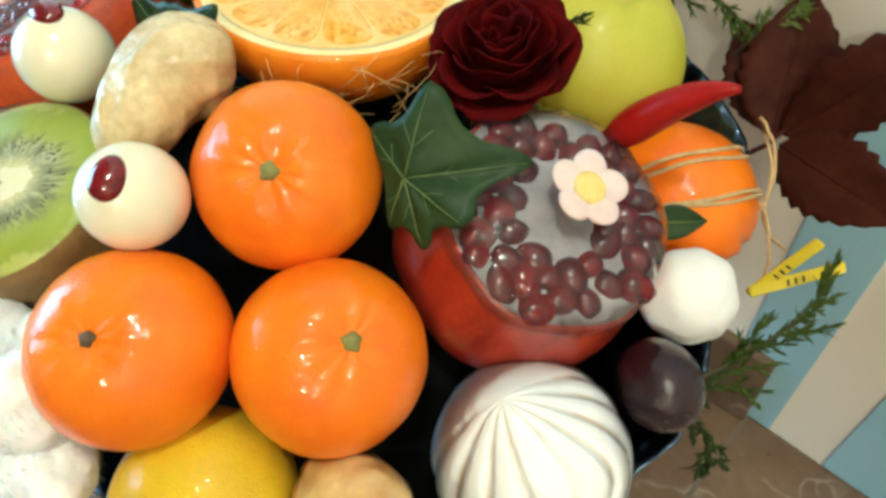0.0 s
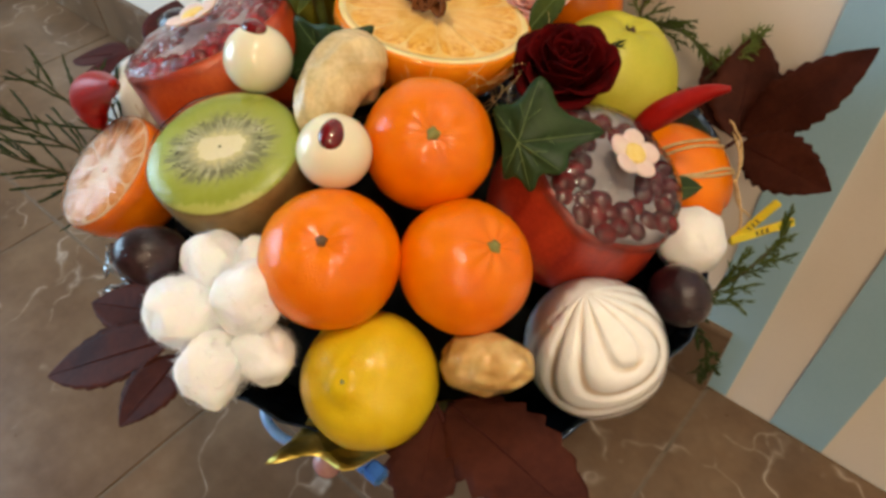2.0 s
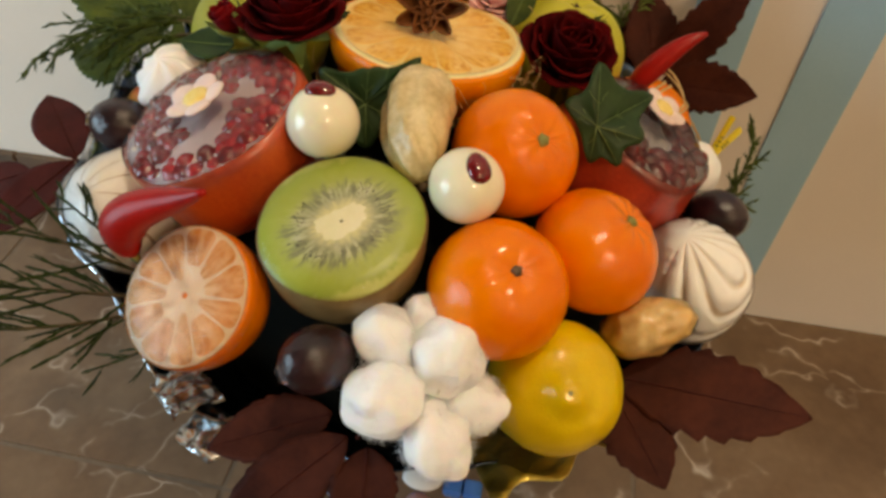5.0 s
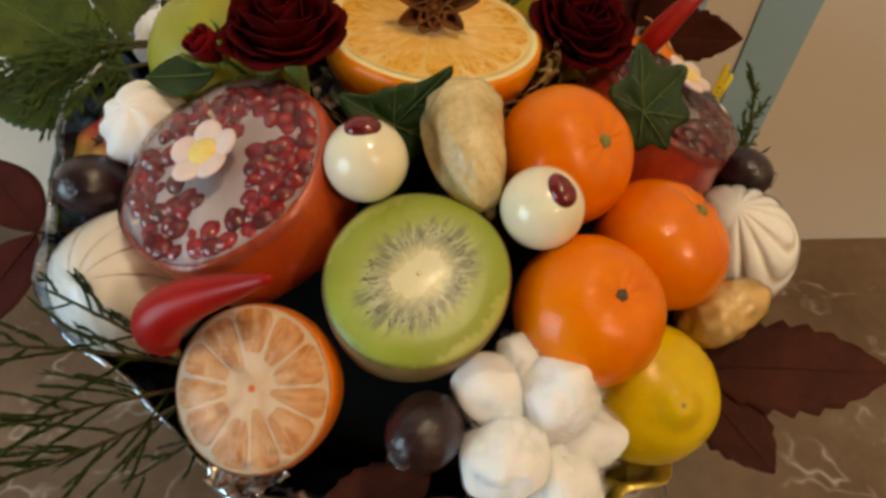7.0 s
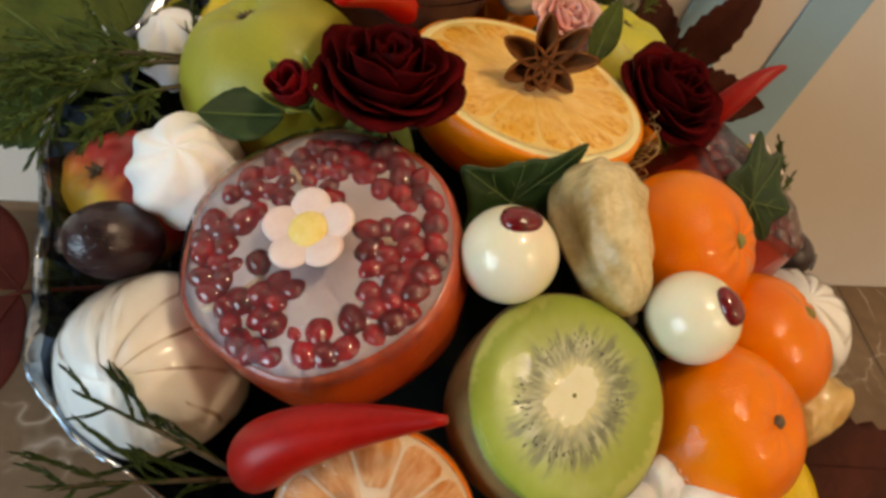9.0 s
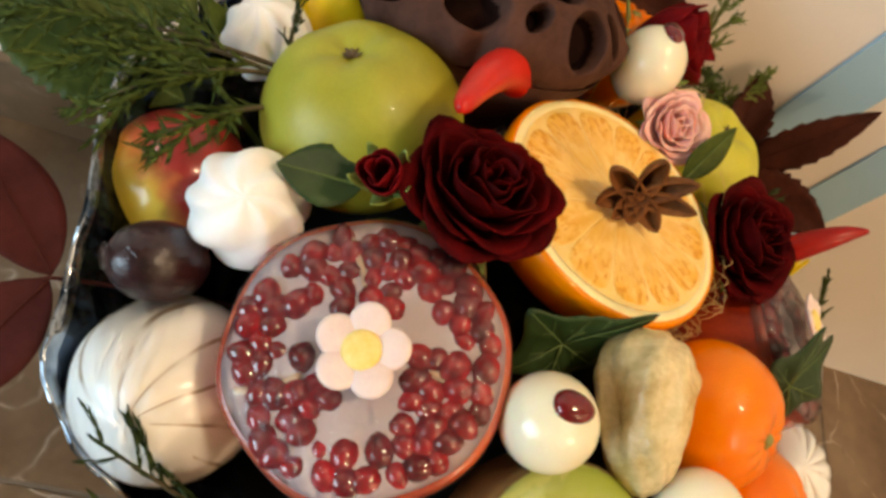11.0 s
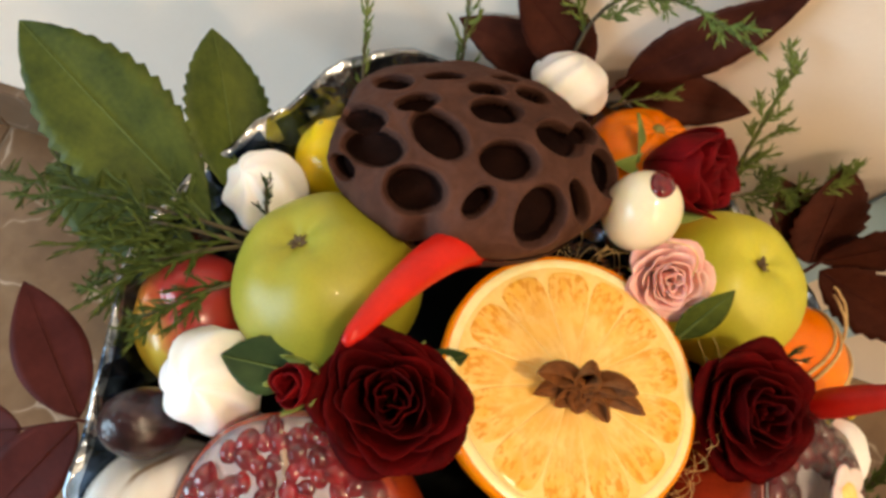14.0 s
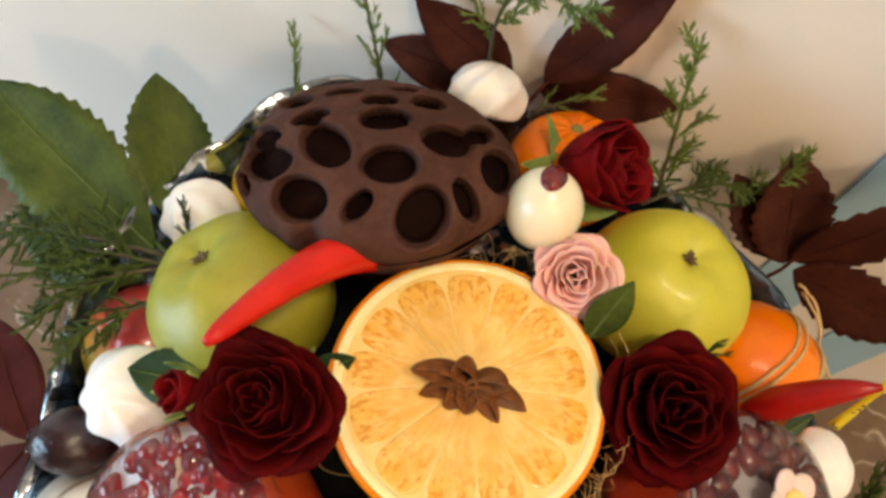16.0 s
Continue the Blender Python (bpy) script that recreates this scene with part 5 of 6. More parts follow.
def star_anise():
    t = thing("star_anise", frame_at((-0.216, 0.151, 0.3790), (-0.03, -0.94, 0.32), 0), "brown star anise on the cut orange", "star anise")
    low = t.matrix_basis.to_3x3().inverted() @ Vector((0, 0, -1))
    for i in range(8):
        a = 2 * math.pi * i / 8 + 0.25 + 0.12 * math.sin(5.0 * i)
        down = math.cos(a) * low.x + math.sin(a) * low.y
        L = 0.0205 * (1 + 0.10 * math.sin(3.1 * i)) * (1 - 0.58 * max(0.0, down))
        rows = []
        for v in range(13):
            k = v / 12
            body = math.sin(math.pi * (0.10 + 0.90 * k) ** 0.85) ** 0.6 if k < 1 else 0.0
            w, deep = 0.0044 * body + 0.0002, 0.0072 * body + 0.0003
            row = []
            for c in range(9):
                u = c / 4 - 1
                # boat: two lips above a rounded keel
                row.append(((0.0006 + L * k) * math.cos(a) - w * u * math.sin(a), (0.0006 + L * k) * math.sin(a) + w * u * math.cos(a), 0.0025 + 0.004 * k * k - deep * (1 - abs(u) ** 2.2) + 0.0006 * body * abs(u)))
            rows.append(row)
        part("carpel", sheet("carpel", rows, ANISE, 0.0009), t)
    part("hub", ball("hub", lambda th, ph: Vector((0.0026 * math.sin(th) * math.cos(ph), 0.0026 * math.sin(th) * math.sin(ph), 0.0006 + 0.0022 * math.cos(th))), ANISE, 16, 10), t)


star_anise()

# ---- roses ----


def rose(name, place, axis, r, mat, spin, label, rings, category="rose", ruffle=1.0, height=1.0, cup=False, oval=(1.0, 1.0)):
    t = thing(name, frame_at(place, axis, spin), label, category)
    rng = random.Random(int(spin) + int(r * 1e5))
    for n, rad, h, lean, wide in rings:
        off = rng.uniform(0, 6.28)
        for i in range(n):
            a0 = off + 2 * math.pi * i / n + rng.uniform(-0.12, 0.12)
            w = wide * math.pi / n * rng.uniform(0.95, 1.1)
            hh = h * height * r * rng.uniform(0.92, 1.06)
            ph1, ph2 = rng.uniform(0, 6), rng.uniform(0, 6)
            rows = []
            for v in range(10):
                k = v / 9
                row = []
                for c in range(11):
                    u = c / 5 - 1
                    edge = k * (1 - 0.30 * abs(u) ** 2.6)
                    q = r * (0.10 + (rad - 0.10) * math.sin(math.pi / 2 * min(1.0, edge * 1.35)) ** 0.8)
                    q += r * lean * max(0.0, edge - 0.62) ** 1.6 * 2.4
                    q += r * 0.085 * ruffle * math.sin(3.1 * u + ph1) * edge ** 2 + 0.03 * r * math.sin(7 * u + ph2) * edge ** 3
                    q *= 1 + 0.05 * u
                    z = -0.55 * r + hh * edge - r * lean * 0.55 * max(0.0, edge - 0.7) ** 2 * 6 + 0.05 * r * ruffle * math.sin(4 * u + ph2) * edge ** 2
                    a = a0 + u * w
                    row.append(((q * math.cos(a)) * oval[0], (q * math.sin(a)) * oval[1], z))
                rows.append(row)
            part("petal", sheet("petal", rows, mat, 0.00035), t)
    for i in range(5):
        a = 2 * math.pi * i / 5 + 0.4
        rows = []
        for v in range(7):
            k = v / 6
            w = 0.22 * r * (1 - k) ** 0.8 + 0.0002
            q, z = r * (0.12 + 0.85 * k), -0.62 * r - 0.10 * r * k
            if cup:
                q, z, w = r * (0.20 + 0.52 * math.sin(2.2 * k) + 0.25 * k ** 4), r * (-0.62 + 1.25 * k), 1.5 * w
            rows.append([(q * math.cos(a) - w * u * math.sin(a), q * math.sin(a) + w * u * math.cos(a), z + 0.05 * r * abs(u)) for u in (-1, 0, 1)])
        part("sepal", sheet("sepal", rows, SEPAL, 0.0004), t, "green sepal")
    part("stem", tube("stem", ((0, 0, -0.5 * r), (0, 0, -0.9 * r), (0, 0, -1.9 * r)), lambda k: r * 0.16 * (1 - 0.5 * k), SEPAL, 8), t, "green stem")
    return t


FULL = ((3, 0.14, 1.05, 0.0, 1.5), (3, 0.24, 1.12, 0.02, 1.5), (4, 0.36, 1.12, 0.06, 1.45), (4, 0.50, 1.08, 0.14, 1.4), (5, 0.66, 1.00, 0.26, 1.4), (5, 0.82, 0.86, 0.40, 1.35), (5, 0.94, 0.66, 0.55, 1.3))
rose("red_rose", (-0.279, 0.126, 0.386), (-0.05, -0.10, 0.98), 0.0245, ROSE, 10, "dark velvety red rose in full bloom beside the orange", FULL, oval=(0.97, 0.80))
rose("red_rose", (-0.145, 0.165, 0.359), (0.15, -0.20, 0.95), 0.0225, ROSE, 77, "dark velvety red rose beside a yellow green apple", FULL)
rose("red_rose", (-0.1935, 0.2545, 0.3600), (0.76, -0.18, 0.60), 0.0236, ROSE_BRIGHT, 33, "half open crimson rose behind a white sweet", ((3, 0.14, 1.15, 0.0, 1.5), (3, 0.24, 1.2, 0.02, 1.5), (4, 0.38, 1.25, 0.05, 1.45), (4, 0.55, 1.2, 0.06, 1.4), (5, 0.74, 1.12, 0.10, 1.4)), height=1.25)
rose("pink_rose", (-0.1888, 0.2036, 0.3655), (0.0, -0.45, 0.88), 0.0145, PINK, 21, "small pale pink spray rose beside an apple", FULL, height=0.95)
rose("rose_bud", (-0.309, 0.124, 0.377), (-0.40, -0.35, 0.85), 0.0120, ROSE_BRIGHT, 5, "closed red rose bud with long green sepals", ((3, 0.34, 1.5, 0.0, 1.7), (3, 0.55, 1.35, -0.02, 1.6)), height=1.0, cup=True)

# ---- leaves ----


def blade(base, tip, width, up, mat, vein, parent, name="leaflet", teeth=0, bite=0.0, fold=0.12, curl=0.0, belly=0.45, label="", wave=0.0):
    """One leaf blade from its base to its tip, with a midrib."""
    base, tip = Vector(base), Vector(tip)
    d = tip - base
    L = d.length
    d.normalize()
    s = d.cross(Vector(up)).normalized()
    n = s.cross(d).normalized()
    origin = parent.matrix_basis.inverted()
    nv, nu = (teeth * 4 if teeth else 22), 9
    rows, mid = [], []
    for v in range(nv + 1):
        k = v / nv
        prof = math.sin(math.pi * k ** (math.log(0.5) / math.log(belly))) ** 0.85 if 0 < k < 1 else 0.0
        w = width / 2 * prof
        if teeth:
            saw = (k * teeth) % 1.0
            w *= 1 - bite * (1 - saw) * (0.35 + 0.65 * prof)
        w = max(w, 0.0004)
        c = base + d * (L * k) + n * (curl * L * 4 * k * (1 - k) - curl * L * 0.4 * k)
        row = []
        for i in range(nu):
            u = 2 * i / (nu - 1) - 1
            h = fold * w * abs(u) - fold * w * 0.5 + wave * w * math.sin(9 * k + 3 * u) * abs(u)
            row.append(origin @ (c + s * (u * w) + n * h))
        rows.append(row)
        mid.append(origin @ (c + n * (-fold * w * 0.5 + 0.0004)))
    leaf = part(name, sheet(name, rows, mat, 0.0004), parent, label)
    part("midrib", tube("midrib", mid[::2], lambda k: (0.00045 if vein == VEIN_RED else 0.0007) * (1 - 0.8 * k), vein, 5), leaf)
    return leaf


def leaf_thing(name, place, label, category="leaf", group=""):
    return thing(name, Matrix.Translation(place), label, category, group)


def stalk(parent, pts, r, mat=None, name="stalk"):
    o = parent.matrix_basis.inverted()
    part(name, tube(name, [o @ Vector(p) for p in pts], lambda k: r * (1 - 0.4 * k), mat or TWIG, 6), parent)


# wine-coloured spray on the floor side
lv = leaf_thing("wine_leaf_spray", (-0.372, 0.094, 0.298), "spray of three wine red leaves on a thin stalk", "leaf spray")
stalk(lv, ((-0.34, 0.10, 0.29), (-0.372, 0.094, 0.300), (-0.403, 0.088, 0.304), (-0.425, 0.078, 0.300)), 0.0011, VEIN_RED)
blade((-0.403, 0.089, 0.304), (-0.449, 0.136, 0.308), 0.030, (0.1, 0.0, 1), LEAF_WINE, VEIN_RED, lv, fold=0.1, curl=0.03)
blade((-0.403, 0.087, 0.304), (-0.428, 0.034, 0.292), 0.031, (0.1, 0.0, 1), LEAF_WINE, VEIN_RED, lv, fold=0.1, curl=0.03)
blade((-0.425, 0.078, 0.300), (-0.474, 0.060, 0.286), 0.030, (0.1, 0.0, 1), LEAF_WINE, VEIN_RED, lv, fold=0.1, curl=0.03)

# red-brown spray beside the bound mandarin
lv = leaf_thing("red_brown_leaf_spray", (-0.081, 0.285, 0.281), "spray of toothed red brown leaves against the wall", "leaf spray")
stalk(lv, ((-0.11, 0.25, 0.25), (-0.083, 0.268, 0.279), (-0.079, 0.273, 0.287)), 0.0014, VEIN_RED)
for b0, tp, w in (((-0.083, 0.271, 0.281), (-0.0985, 0.303, 0.331), 0.043), ((-0.080, 0.272, 0.284), (-0.036, 0.286, 0.352), 0.036), ((-0.078, 0.268, 0.282), (-0.022, 0.241, 0.2955), 0.038), ((-0.086, 0.273, 0.282), (-0.120, 0.297, 0.312), 0.030)):
    blade(b0, tp, w, (0.2, -0.75, 0.6), LEAF_RED, VEIN_RED, lv, teeth=9, bite=0.16, fold=0.16, curl=0.03)

# red-brown leaves at the back
lv = leaf_thing("red_brown_leaf_spray", (-0.226, 0.296, 0.338), "spray of dark red brown leaves behind a meringue", "leaf spray")
stalk(lv, ((-0.23, 0.27, 0.28), (-0.226, 0.294, 0.338), (-0.214, 0.300, 0.362)), 0.0014, VEIN_RED)
for b0, tp, w in (((-0.220, 0.298, 0.352), (-0.176, 0.303, 0.422), 0.026), ((-0.236, 0.300, 0.346), (-0.279, 0.300, 0.387), 0.029), ((-0.222, 0.302, 0.340), (-0.156, 0.306, 0.343), 0.027), ((-0.244, 0.301, 0.338), (-0.301, 0.304, 0.349), 0.027)):
    blade(b0, tp, w, (0.0, -0.8, 0.6), LEAF_RED, VEIN_RED, lv, teeth=10, bite=0.06, fold=0.14, curl=0.03)

# leaves hanging out at the front
lv = leaf_thing("red_brown_leaf_spray", (-0.10, 0.02, 0.275), "toothed red brown leaves hanging over the floor", "leaf spray")
stalk(lv, ((-0.14, 0.05, 0.26), (-0.112, 0.026, 0.272), (-0.098, 0.018, 0.276)), 0.0014, VEIN_RED)
for b0, tp, w in (((-0.102, 0.026, 0.276), (-0.022, 0.014, 0.288), 0.046), ((-0.104, 0.022, 0.274), (-0.080, -0.022, 0.272), 0.038)):
    blade(b0, tp, w, (0.1, -0.3, 1), LEAF_RED, VEIN_RED, lv, teeth=8, bite=0.2, fold=0.12, curl=0.02)
lv = leaf_thing("red_brown_leaf_spray", (-0.21, -0.03, 0.29), "pair of red brown leaves below the cotton", "leaf spray")
stalk(lv, ((-0.20, 0.02, 0.27), (-0.205, -0.02, 0.288), (-0.208, -0.034, 0.290)), 0.0014, VEIN_RED)
for b0, tp, w in (((-0.212, -0.034, 0.290), (-0.258, -0.080, 0.268), 0.034), ((-0.203, -0.036, 0.288), (-0.197, -0.073, 0.283), 0.030), ((-0.222, -0.024, 0.288), (-0.272, -0.045, 0.278), 0.030)):
    blade(b0, tp, w, (-0.1, -0.3, 1), LEAF_RED, VEIN_RED, lv, teeth=8, bite=0.1, fold=0.12, curl=0.02)

# big green leaves at the back corner
lv = leaf_thing("green_leaf_spray", (-0.375, 0.185, 0.310), "large toothed green leaves standing beside the fruit", "leaf spray")
stalk(lv, ((-0.34, 0.17, 0.28), (-0.37, 0.182, 0.306), (-0.384, 0.190, 0.315)), 0.0016, VEIN_GREEN)
for b0, tp, w, face in (((-0.374, 0.200, 0.312), (-0.4075, 0.267, 0.339), 0.044, (0.75, -0.30, 0.70)), ((-0.382, 0.186, 0.314), (-0.480, 0.236, 0.350), 0.058, (0.15, -0.35, 0.9)), ((-0.384, 0.172, 0.308), (-0.468, 0.190, 0.304), 0.046, (0.15, -0.35, 0.9))):
    blade(b0, tp, w, face, LEAF_GREEN, VEIN_GREEN, lv, teeth=15, bite=0.12, fold=0.14, curl=0.04, belly=0.5)
lv = leaf_thing("green_leaf", (-0.327, 0.128, 0.358), "plain dark green leaf under the rose bud", "leaf")
blade((-0.313, 0.128, 0.362), (-0.342, 0.126, 0.362), 0.022, (0, -0.3, 1), LEAF_DEEP, VEIN_GREEN, lv, teeth=8, bite=0.05)
lv = leaf_thing("green_leaf", (-0.255, 0.150, 0.372), "green rose leaf between rose and orange", "leaf")
blade((-0.274, 0.140, 0.368), (-0.2575, 0.150, 0.375), 0.011, (0, -0.3, 1), LEAF_DEEP, VEIN_GREEN, lv, teeth=8, bite=0.1)
lv = leaf_thing("green_leaf", (-0.08, 0.188, 0.300), "small green leaf between meringue and mandarin", "leaf")
blade((-0.088, 0.176, 0.304), (-0.072, 0.192, 0.303), 0.013, (0.6, -0.5, 0.6), LEAF_DEEP, VEIN_GREEN, lv)
lv = leaf_thing("green_leaf", (-0.1785, 0.1835, 0.357), "green leaf of the pink rose", "leaf")
blade((-0.1785, 0.1835, 0.3570), (-0.1690, 0.2010, 0.3800), 0.015, (0.1, -0.8, 0.6), LEAF_GREEN, VEIN_GREEN, lv)
lv = leaf_thing("green_leaf", (-0.205, 0.255, 0.362), "pale green rose leaf beside a white sweet", "leaf")
blade((-0.202, 0.240, 0.352), (-0.178, 0.236, 0.362), 0.013, (0, -0.4, 0.9), SEPAL, VEIN_GREEN, lv)


def ivy(middle, tips, mat, label, notch_depth=0.10):
    """A lobed ivy leaf: lobes run from the middle to each tip, with pale veins."""
    c = Vector(middle)
    t = thing("ivy_leaf", Matrix.Translation(c), label, "leaf", "ivy leaves")
    tips = [Vector(p) - c for p in tips]
    n = len(tips)
    nor = Vector((0, 0, 0))
    for i in range(n):
        nor += tips[i].cross(tips[(i + 1) % n])
    nor.normalize()
    out = []
    for i in range(n):
        p, q = tips[i], tips[(i + 1) % n]
        for k in range(10):
            f = k / 10
            notch = 1 - notch_depth * math.sin(math.pi * f) ** 1.3 + 0.07 * math.sin(2 * math.pi * f) ** 2 + 0.03 * math.sin(5 * math.pi * f)
            out.append((p * (1 - f) + q * f) * (notch if f else 1.0))
    m = len(out)
    rings = (0.0, 0.3, 0.6, 0.85, 1.0)
    vs = [Vector((0, 0, 0))]
    for g in rings[1:]:
        vs += [v * g + nor * (0.0007 * math.sin(g * 3) * math.sin(n * math.pi * 2 * i / m) + 0.0016 * g) for i, v in enumerate(out)]
    fs = [(0, 1 + i, 1 + (i + 1) % m) for i in range(m)]
    for g in range(3):
        fs += [(1 + g * m + i, 1 + (g + 1) * m + i, 1 + (g + 1) * m + (i + 1) % m, 1 + g * m + (i + 1) % m) for i in range(m)]
    o = len(vs)
    vs += [v - nor * 0.0005 for v in vs]
    fs += [tuple(o + v for v in f[::-1]) for f in fs]
    e = 1 + 3 * m
    fs += [(e + i, o + e + i, o + e + (i + 1) % m, e + (i + 1) % m) for i in range(m)]
    part("blade", mesh_of("blade", vs, fs, mat), t)
    for p in tips:
        part("vein", tube("vein", [nor * 0.0006, p * 0.3 + nor * 0.0012, p * 0.6 + nor * 0.0022, p * 0.95 + nor * 0.0022], lambda k: 0.00034 * (1 - 0.7 * k), VEIN_PALE, 5), t, "pale vein")
        side = nor.cross(p).normalized()
        for s in (-1, 1):
            part("vein", tube("vein", [p * 0.32 + nor * 0.0013, p * 0.55 + side * s * p.length * 0.16 + nor * 0.0016], 0.00013, VEIN_PALE, 4), t, "pale vein")
    return t


ivy((-0.1286, 0.1048, 0.3567), ((-0.1322, 0.1230, 0.3783), (-0.1450, 0.1085, 0.3640), (-0.1300, 0.0975, 0.3410), (-0.1161, 0.0985, 0.3400), (-0.1069, 0.1068, 0.3505), (-0.1035, 0.1330, 0.3575)), LEAF_DEEP, "dark green ivy leaf with pale veins on a pomegranate", 0.20)
ivy((-0.2340, 0.0930, 0.3620), ((-0.210, 0.105, 0.382), (-0.233, 0.099, 0.377), (-0.255, 0.096, 0.376), (-0.250, 0.083, 0.352), (-0.232, 0.082, 0.345), (-0.217, 0.093, 0.353)), LEAF_DEEP, "dark green ivy leaf with pale veins below the orange", 0.12)

# ---- conifer sprigs ----


def sprig(base, tip, sag, twigs, length, mat, label, flat=(0, 0, 1), seed=1, needle=0.0042, sub=True, splay=0.42, gap=0.0007):
    """A conifer twig: a stem, alternating side twigs and small scale leaves on all of them."""
    base = Vector(base)
    t = thing("conifer_sprig", Matrix.Translation(base), label, "sprig", "conifer sprigs")
    rng = random.Random(seed)
    main = [p - base for p in bent(base, tip, sag, 14)]
    part("stem", tube("stem", main, lambda k: 0.0010 * (1 - 0.75 * k) + 0.0001, TWIG, 5), t)
    lines = [main[4:]]
    fl = Vector(flat)
    for i in range(twigs):
        k = 0.10 + 0.87 * (i + rng.uniform(0.0, 1.0)) / twigs
        f = k * 13
        j = min(12, int(f))
        p = main[j].lerp(main[j + 1], f - j)
        d = (main[j + 1] - main[j]).normalized()
        s = d.cross(fl).normalized() * (1 if (i + (rng.random() < 0.25)) % 2 else -1)
        L = length * (1 - 0.55 * k) * rng.uniform(0.55, 1.25)
        way = (d * 1.0 + s * rng.uniform(0.35, 0.75) + Vector([rng.uniform(-0.35, 0.35) for _ in range(3)])).normalized()
        end = p + way * L
        tw = [p + (end - p) * q + d * (0.25 * L * q * q) + Vector((0, 0, -0.10 * L * q * q)) for q in [x / 7 for x in range(8)]]
        lines.append(tw)
        if sub:
            for q in (1, 2, 3, 4, 5):
                d2 = (tw[q + 1] - tw[q]).normalized()
                s2 = d2.cross(fl).normalized() * (1 if q % 2 else -1)
                e2 = tw[q] + (d2 * 0.9 + s2 * 0.6 + Vector([rng.uniform(-0.4, 0.4) for _ in range(3)])).normalized() * L * rng.uniform(0.2, 0.5)
                lines.append([tw[q].lerp(e2, x / 4) for x in range(5)])
    vs, fs = [], []

    def spike(p, d, s, L, W):
        o = len(vs)
        n = d.cross(s).normalized()
        vs.extend([p - s * W, p + s * W, p + n * W, p + d * L * 0.55 + s * W * 0.8, p + d * L * 0.55 - s * W * 0.8 + n * W * 0.4, p + d * L])
        fs.extend([(o, o + 1, o + 2), (o, o + 4, o + 3, o + 1), (o + 1, o + 3, o + 2), (o + 2, o + 3, o + 4), (o, o + 2, o + 4), (o + 3, o + 5, o + 4), (o + 4, o + 5, o + 3)])

    for ln in lines:
        for a, b in zip(ln, ln[1:]):
            d = (b - a).normalized()
            s0 = d.cross(fl)
            s0 = s0.normalized() if s0.length > 1e-6 else Vector((1, 0, 0))
            up = s0.cross(d)
            cnt = max(1, int((b - a).length / gap))
            for q in range(cnt):
                p = a.lerp(b, q / cnt)
                r = rng.uniform(0, 6.28)
                s = (s0 * math.cos(r) + up * math.sin(r)).normalized()
                spike(p, (d * 0.9 + s * splay).normalized(), s.cross(d).normalized(), needle * rng.uniform(0.6, 1.2), 0.00052)
    part("scale_leaves", mesh_of("scale_leaves", vs, fs, mat, False), t, "small overlapping green scale leaves", kind="stuff")


FL = "dark green juniper sprig hanging out beside a mandarin half"
for n, (b0, tp, sag, twigs, L) in enumerate((((-0.316, 0.008, 0.296), (-0.374, -0.040, 0.328), -0.006, 15, 0.036), ((-0.318, 0.018, 0.303), (-0.366, 0.004, 0.346), 0.002, 10, 0.030), ((-0.318, 0.010, 0.300), (-0.368, -0.022, 0.336), 0.0, 13, 0.034), ((-0.322, 0.020, 0.302), (-0.368, 0.036, 0.331), 0.003, 8, 0.026), ((-0.310, 0.002, 0.280), (-0.345, -0.018, 0.272), 0.0, 7, 0.016))):
    sprig(b0, tp, (0, 0, sag), twigs, L, NEEDLE, FL, seed=1 + n, sub=False, needle=0.0052, splay=0.20, gap=0.0009)
BL = "dense green conifer sprig over the red apple"
for n, (b0, tp, sag, twigs, L) in enumerate((((-0.352, 0.176, 0.345), (-0.490, 0.178, 0.300), 0.012, 13, 0.046), ((-0.352, 0.172, 0.345), (-0.408, 0.140, 0.334), 0.010, 10, 0.034), ((-0.345, 0.160, 0.345), (-0.384, 0.128, 0.345), 0.006, 7, 0.024), ((-0.350, 0.172, 0.345), (-0.424, 0.168, 0.328), 0.010, 9, 0.034))):
    sprig(b0, tp, (0, 0, sag), twigs, L, NEEDLE_MID, BL, seed=5 + n, needle=0.0062, splay=0.26, gap=0.0010)
sprig((-0.350, 0.185, 0.342), (-0.352, 0.196, 0.362), (0, 0, 0.0), 4, 0.010, NEEDLE, "tiny conifer twig in front of a meringue", seed=8, sub=False)
BK = "thin light green juniper twig rising before the wall"
sprig((-0.335, 0.262, 0.322), (-0.345, 0.303, 0.350), (0, 0, 0), 9, 0.010, NEEDLE_LIGHT, BK, (0, -0.6, 0.6), 9, sub=False)
sprig((-0.292, 0.280, 0.325), (-0.298, 0.292, 0.400), (0, 0, 0), 10, 0.016, NEEDLE_LIGHT, BK, (0, -0.8, 0.5), 10, sub=False)
sprig((-0.246, 0.298, 0.352), (-0.200, 0.255, 0.440), (-0.013, 0.018, 0.009), 9, 0.020, NEEDLE_LIGHT, BK, (0, -0.8, 0.5), 11)
sprig((-0.158, 0.266, 0.326), (-0.163, 0.300, 0.396), (0, 0, 0), 11, 0.019, NEEDLE_LIGHT, "light green juniper sprig beside the crimson rose", (0, -0.8, 0.5), 12)
sprig((-0.165, 0.258, 0.332), (-0.116, 0.290, 0.314), (0, 0, 0.010), 10, 0.024, NEEDLE_MID, "light green juniper sprig reaching over a marshmallow", (0, -0.3, 0.9), 13)
sprig((-0.222, 0.288, 0.340), (-0.195, 0.298, 0.348), (0, 0, 0.003), 6, 0.012, NEEDLE_LIGHT, BK, (0, -0.3, 0.9), 14, sub=False)
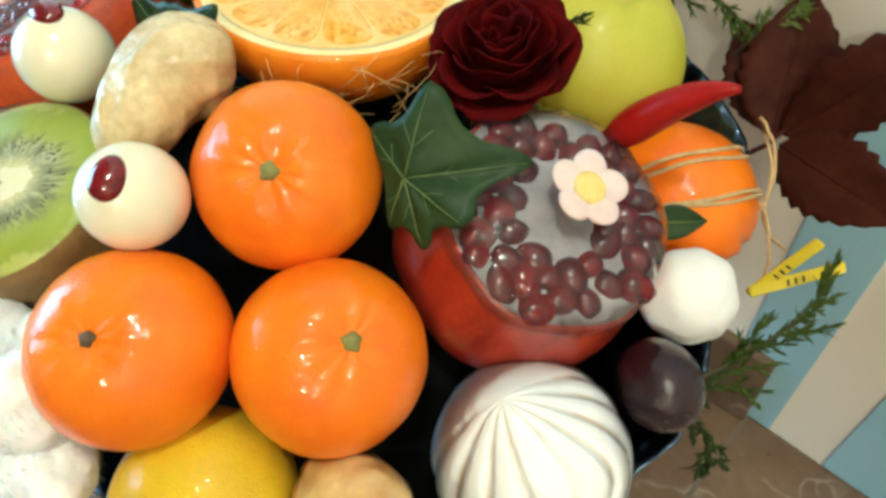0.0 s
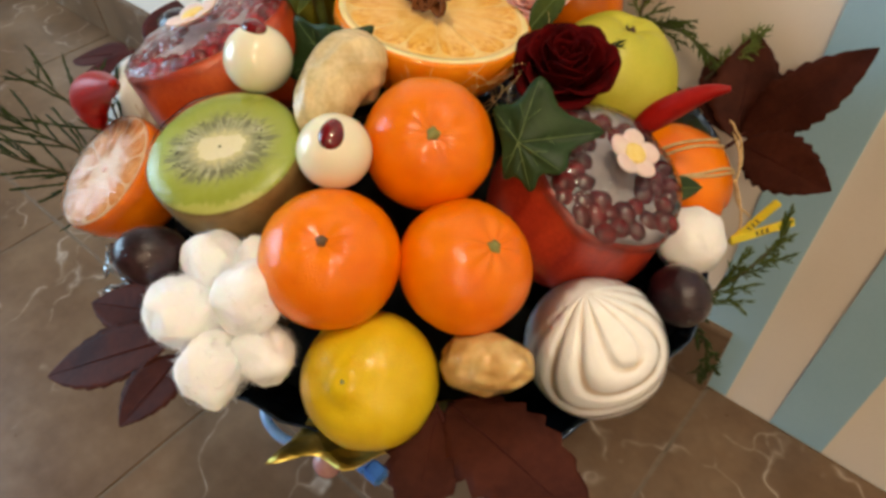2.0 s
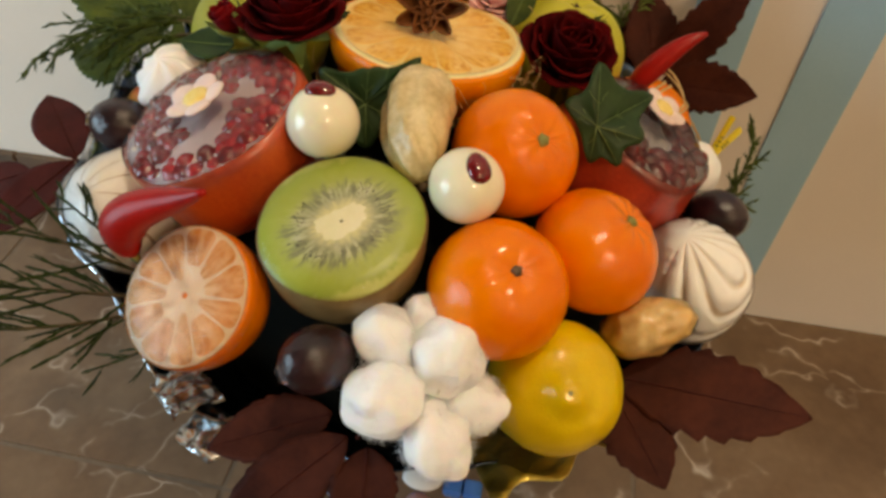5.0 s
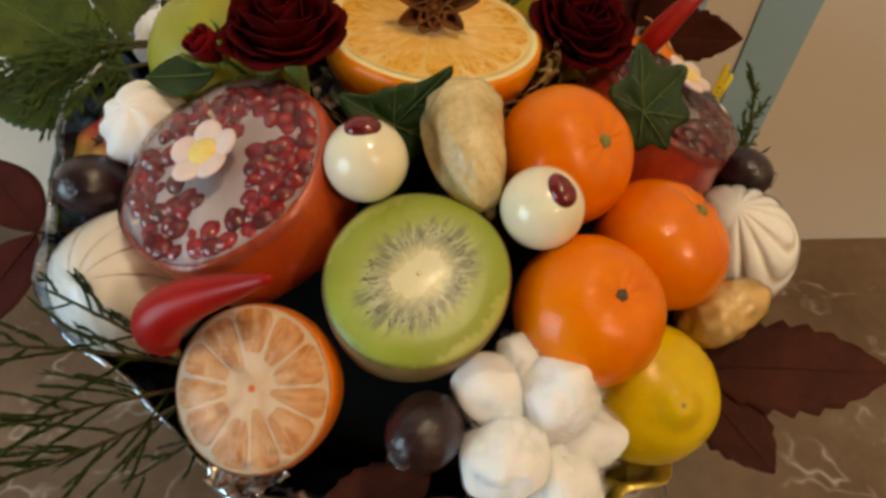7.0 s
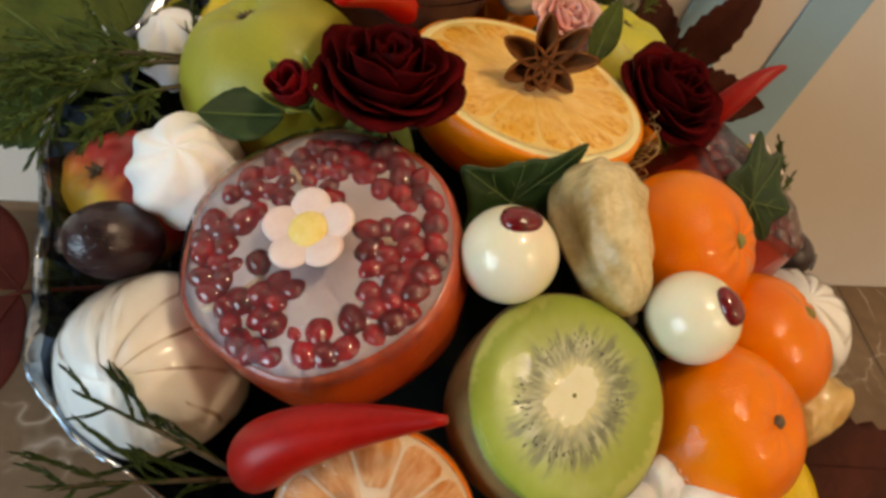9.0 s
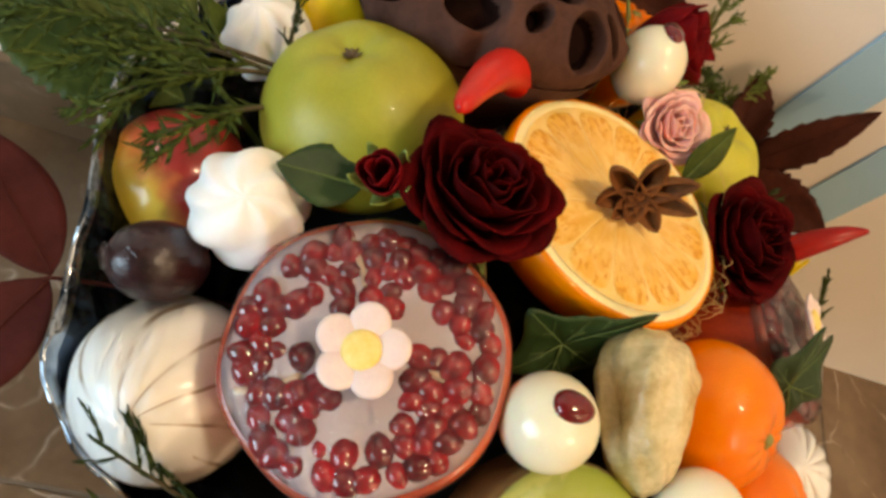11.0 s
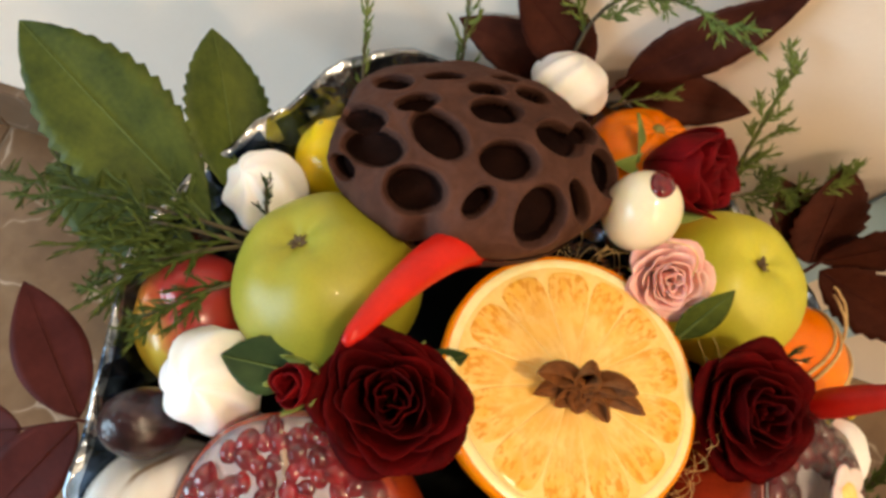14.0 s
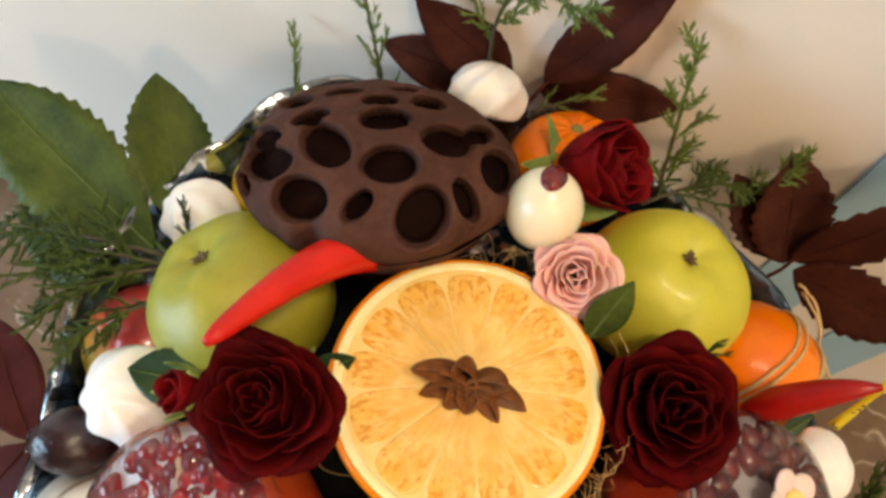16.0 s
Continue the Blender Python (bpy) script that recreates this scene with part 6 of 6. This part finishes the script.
sprig((-0.055, 0.140, 0.265), (-0.028, 0.202, 0.296), (0.006, 0, 0), 10, 0.022, NEEDLE_MID, "green juniper sprig beside the yellow clip", (0.7, -0.3, 0.6), 15)
sprig((-0.060, 0.150, 0.270), (-0.028, 0.150, 0.215), (0.010, 0, 0.004), 9, 0.016, NEEDLE, "green juniper sprig hanging down beside a plum", (0.7, -0.5, 0.4), 16)
sprig((-0.160, 0.170, 0.345), (-0.132, 0.192, 0.362), (0, 0, 0.002), 7, 0.012, NEEDLE, "small green conifer twig beside a red rose", (0, -0.4, 0.9), 17, sub=False)
sprig((-0.255, 0.205, 0.360), (-0.228, 0.222, 0.366), (0, 0, 0.004), 7, 0.012, NEEDLE, "small green conifer twig below the lotus pod", (0, -0.4, 0.9), 18, sub=False)
sprig((-0.116, 0.286, 0.300), (-0.094, 0.301, 0.332), (0, 0, 0.002), 8, 0.017, NEEDLE_LIGHT, "light green juniper sprig behind the red brown leaves", (0, -0.6, 0.6), 19)

# ---- twine, fibres, clip ----


def twine():
    t = thing("twine", pose(-0.0953, 0.2112, 0.2792), "natural twine wound round a mandarin with loose ends", "twine")
    for k, (tilt, off) in enumerate(((7, 0.0095), (11, 0.0110), (-4, 0.0005), (2, -0.0015))):
        pts = []
        for i in range(41):
            a = 2 * math.pi * i / 40
            rr = math.sqrt(max(1e-6, 0.0346 ** 2 - off ** 2))
            p = Vector((rr * math.cos(a), rr * math.sin(a), off + 0.0006 * math.sin(5 * a + k)))
            pts.append(Vector((-0.60, 0.48, 0.63)).to_track_quat("Z", "Y").to_matrix() @ Euler((radians(tilt), radians(tilt * 0.6), 0)).to_matrix() @ p)
        part("winding", tube("winding", pts, 0.00085, TWINE, 6), t)
    knot = (0.0300, 0.0165, 0.0065)
    part("knot", ball("knot", lambda th, ph: Vector(knot) + 0.0017 * (1 + 0.2 * math.sin(5 * ph)) * Vector((math.sin(th) * math.cos(ph), math.sin(th) * math.sin(ph), math.cos(th))), TWINE, 14, 10), t)
    for a, b, s in ((knot, (0.0110, 0.0385, 0.0270), (0.004, 0.003, 0.001)), (knot, (0.0150, 0.0375, 0.0210), (0.003, 0, 0.002)), (knot, (0.0447, -0.0032, -0.0138), (0.004, 0, 0)), (knot, (0.0442, 0.0213, -0.0148), (-0.002, 0, -0.003))):
        part("loose_end", tube("loose_end", bent(a, b, s, 12, 0.0004), 0.0007, TWINE, 6), t)


twine()
fibres = thing("raffia_strands", pose(-0.217, 0.154, 0.35), "fine golden raffia strands round the orange", "raffia")
rng = random.Random(12)
for i in range(52):
    a = rng.choice((rng.uniform(-1.2, 0.2), rng.uniform(-0.9, 0.1), rng.uniform(-2.6, -0.6), rng.uniform(1.2, 2.0)))
    r0 = 0.051
    p = Vector((r0 * math.cos(a), r0 * math.sin(a), rng.uniform(-0.02, 0.004)))
    b = a + rng.uniform(-0.5, 0.5)
    q = Vector((rng.uniform(0.050, 0.060) * math.cos(b), rng.uniform(0.050, 0.060) * math.sin(b), rng.uniform(-0.016, 0.020)))
    part("strand", tube("strand", bent(p, q, (0.006 * math.cos(a), 0.006 * math.sin(a), rng.uniform(0, 0.008)), 9, 0.00015), 0.00013, RAFFIA, 4), fibres)
part("strand", tube("strand", bent((0.034, 0.045, 0.010), (0.018, 0.062, 0.016), (0.006, 0.004, 0.016), 12), 0.0003, RAFFIA, 5), fibres)

clip = thing("yellow_clip", Matrix.Translation((-0.041, 0.208, 0.281)), "small yellow plastic clip with dark scribbles", "clip")
for a, b, w in (((-0.009, -0.010, -0.010), (0.002, 0.007, 0.015), 0.0046), ((-0.009, -0.012, -0.006), (0.012, 0.016, 0.000), 0.0046)):
    a, b = Vector(a), Vector(b)
    d = (b - a).normalized()
    s = d.cross(Vector((0.6, -0.6, 0.5))).normalized()
    n = s.cross(d)
    m = Matrix((s, d, n)).transposed().to_4x4()
    m.translation = (a + b) / 2
    part("arm", box("arm", (-w / 2, -(b - a).length / 2, -0.0010), (w / 2, (b - a).length / 2, 0.0010), CLIP, 0.0005), clip, m=m)
    for k in range(3):
        part("scribble", box("scribble", (-w * 0.3, -0.004 + 0.0028 * k, 0.0010), (w * 0.25, -0.0032 + 0.0028 * k, 0.0013), INK), clip, "dark scribble bar", m)
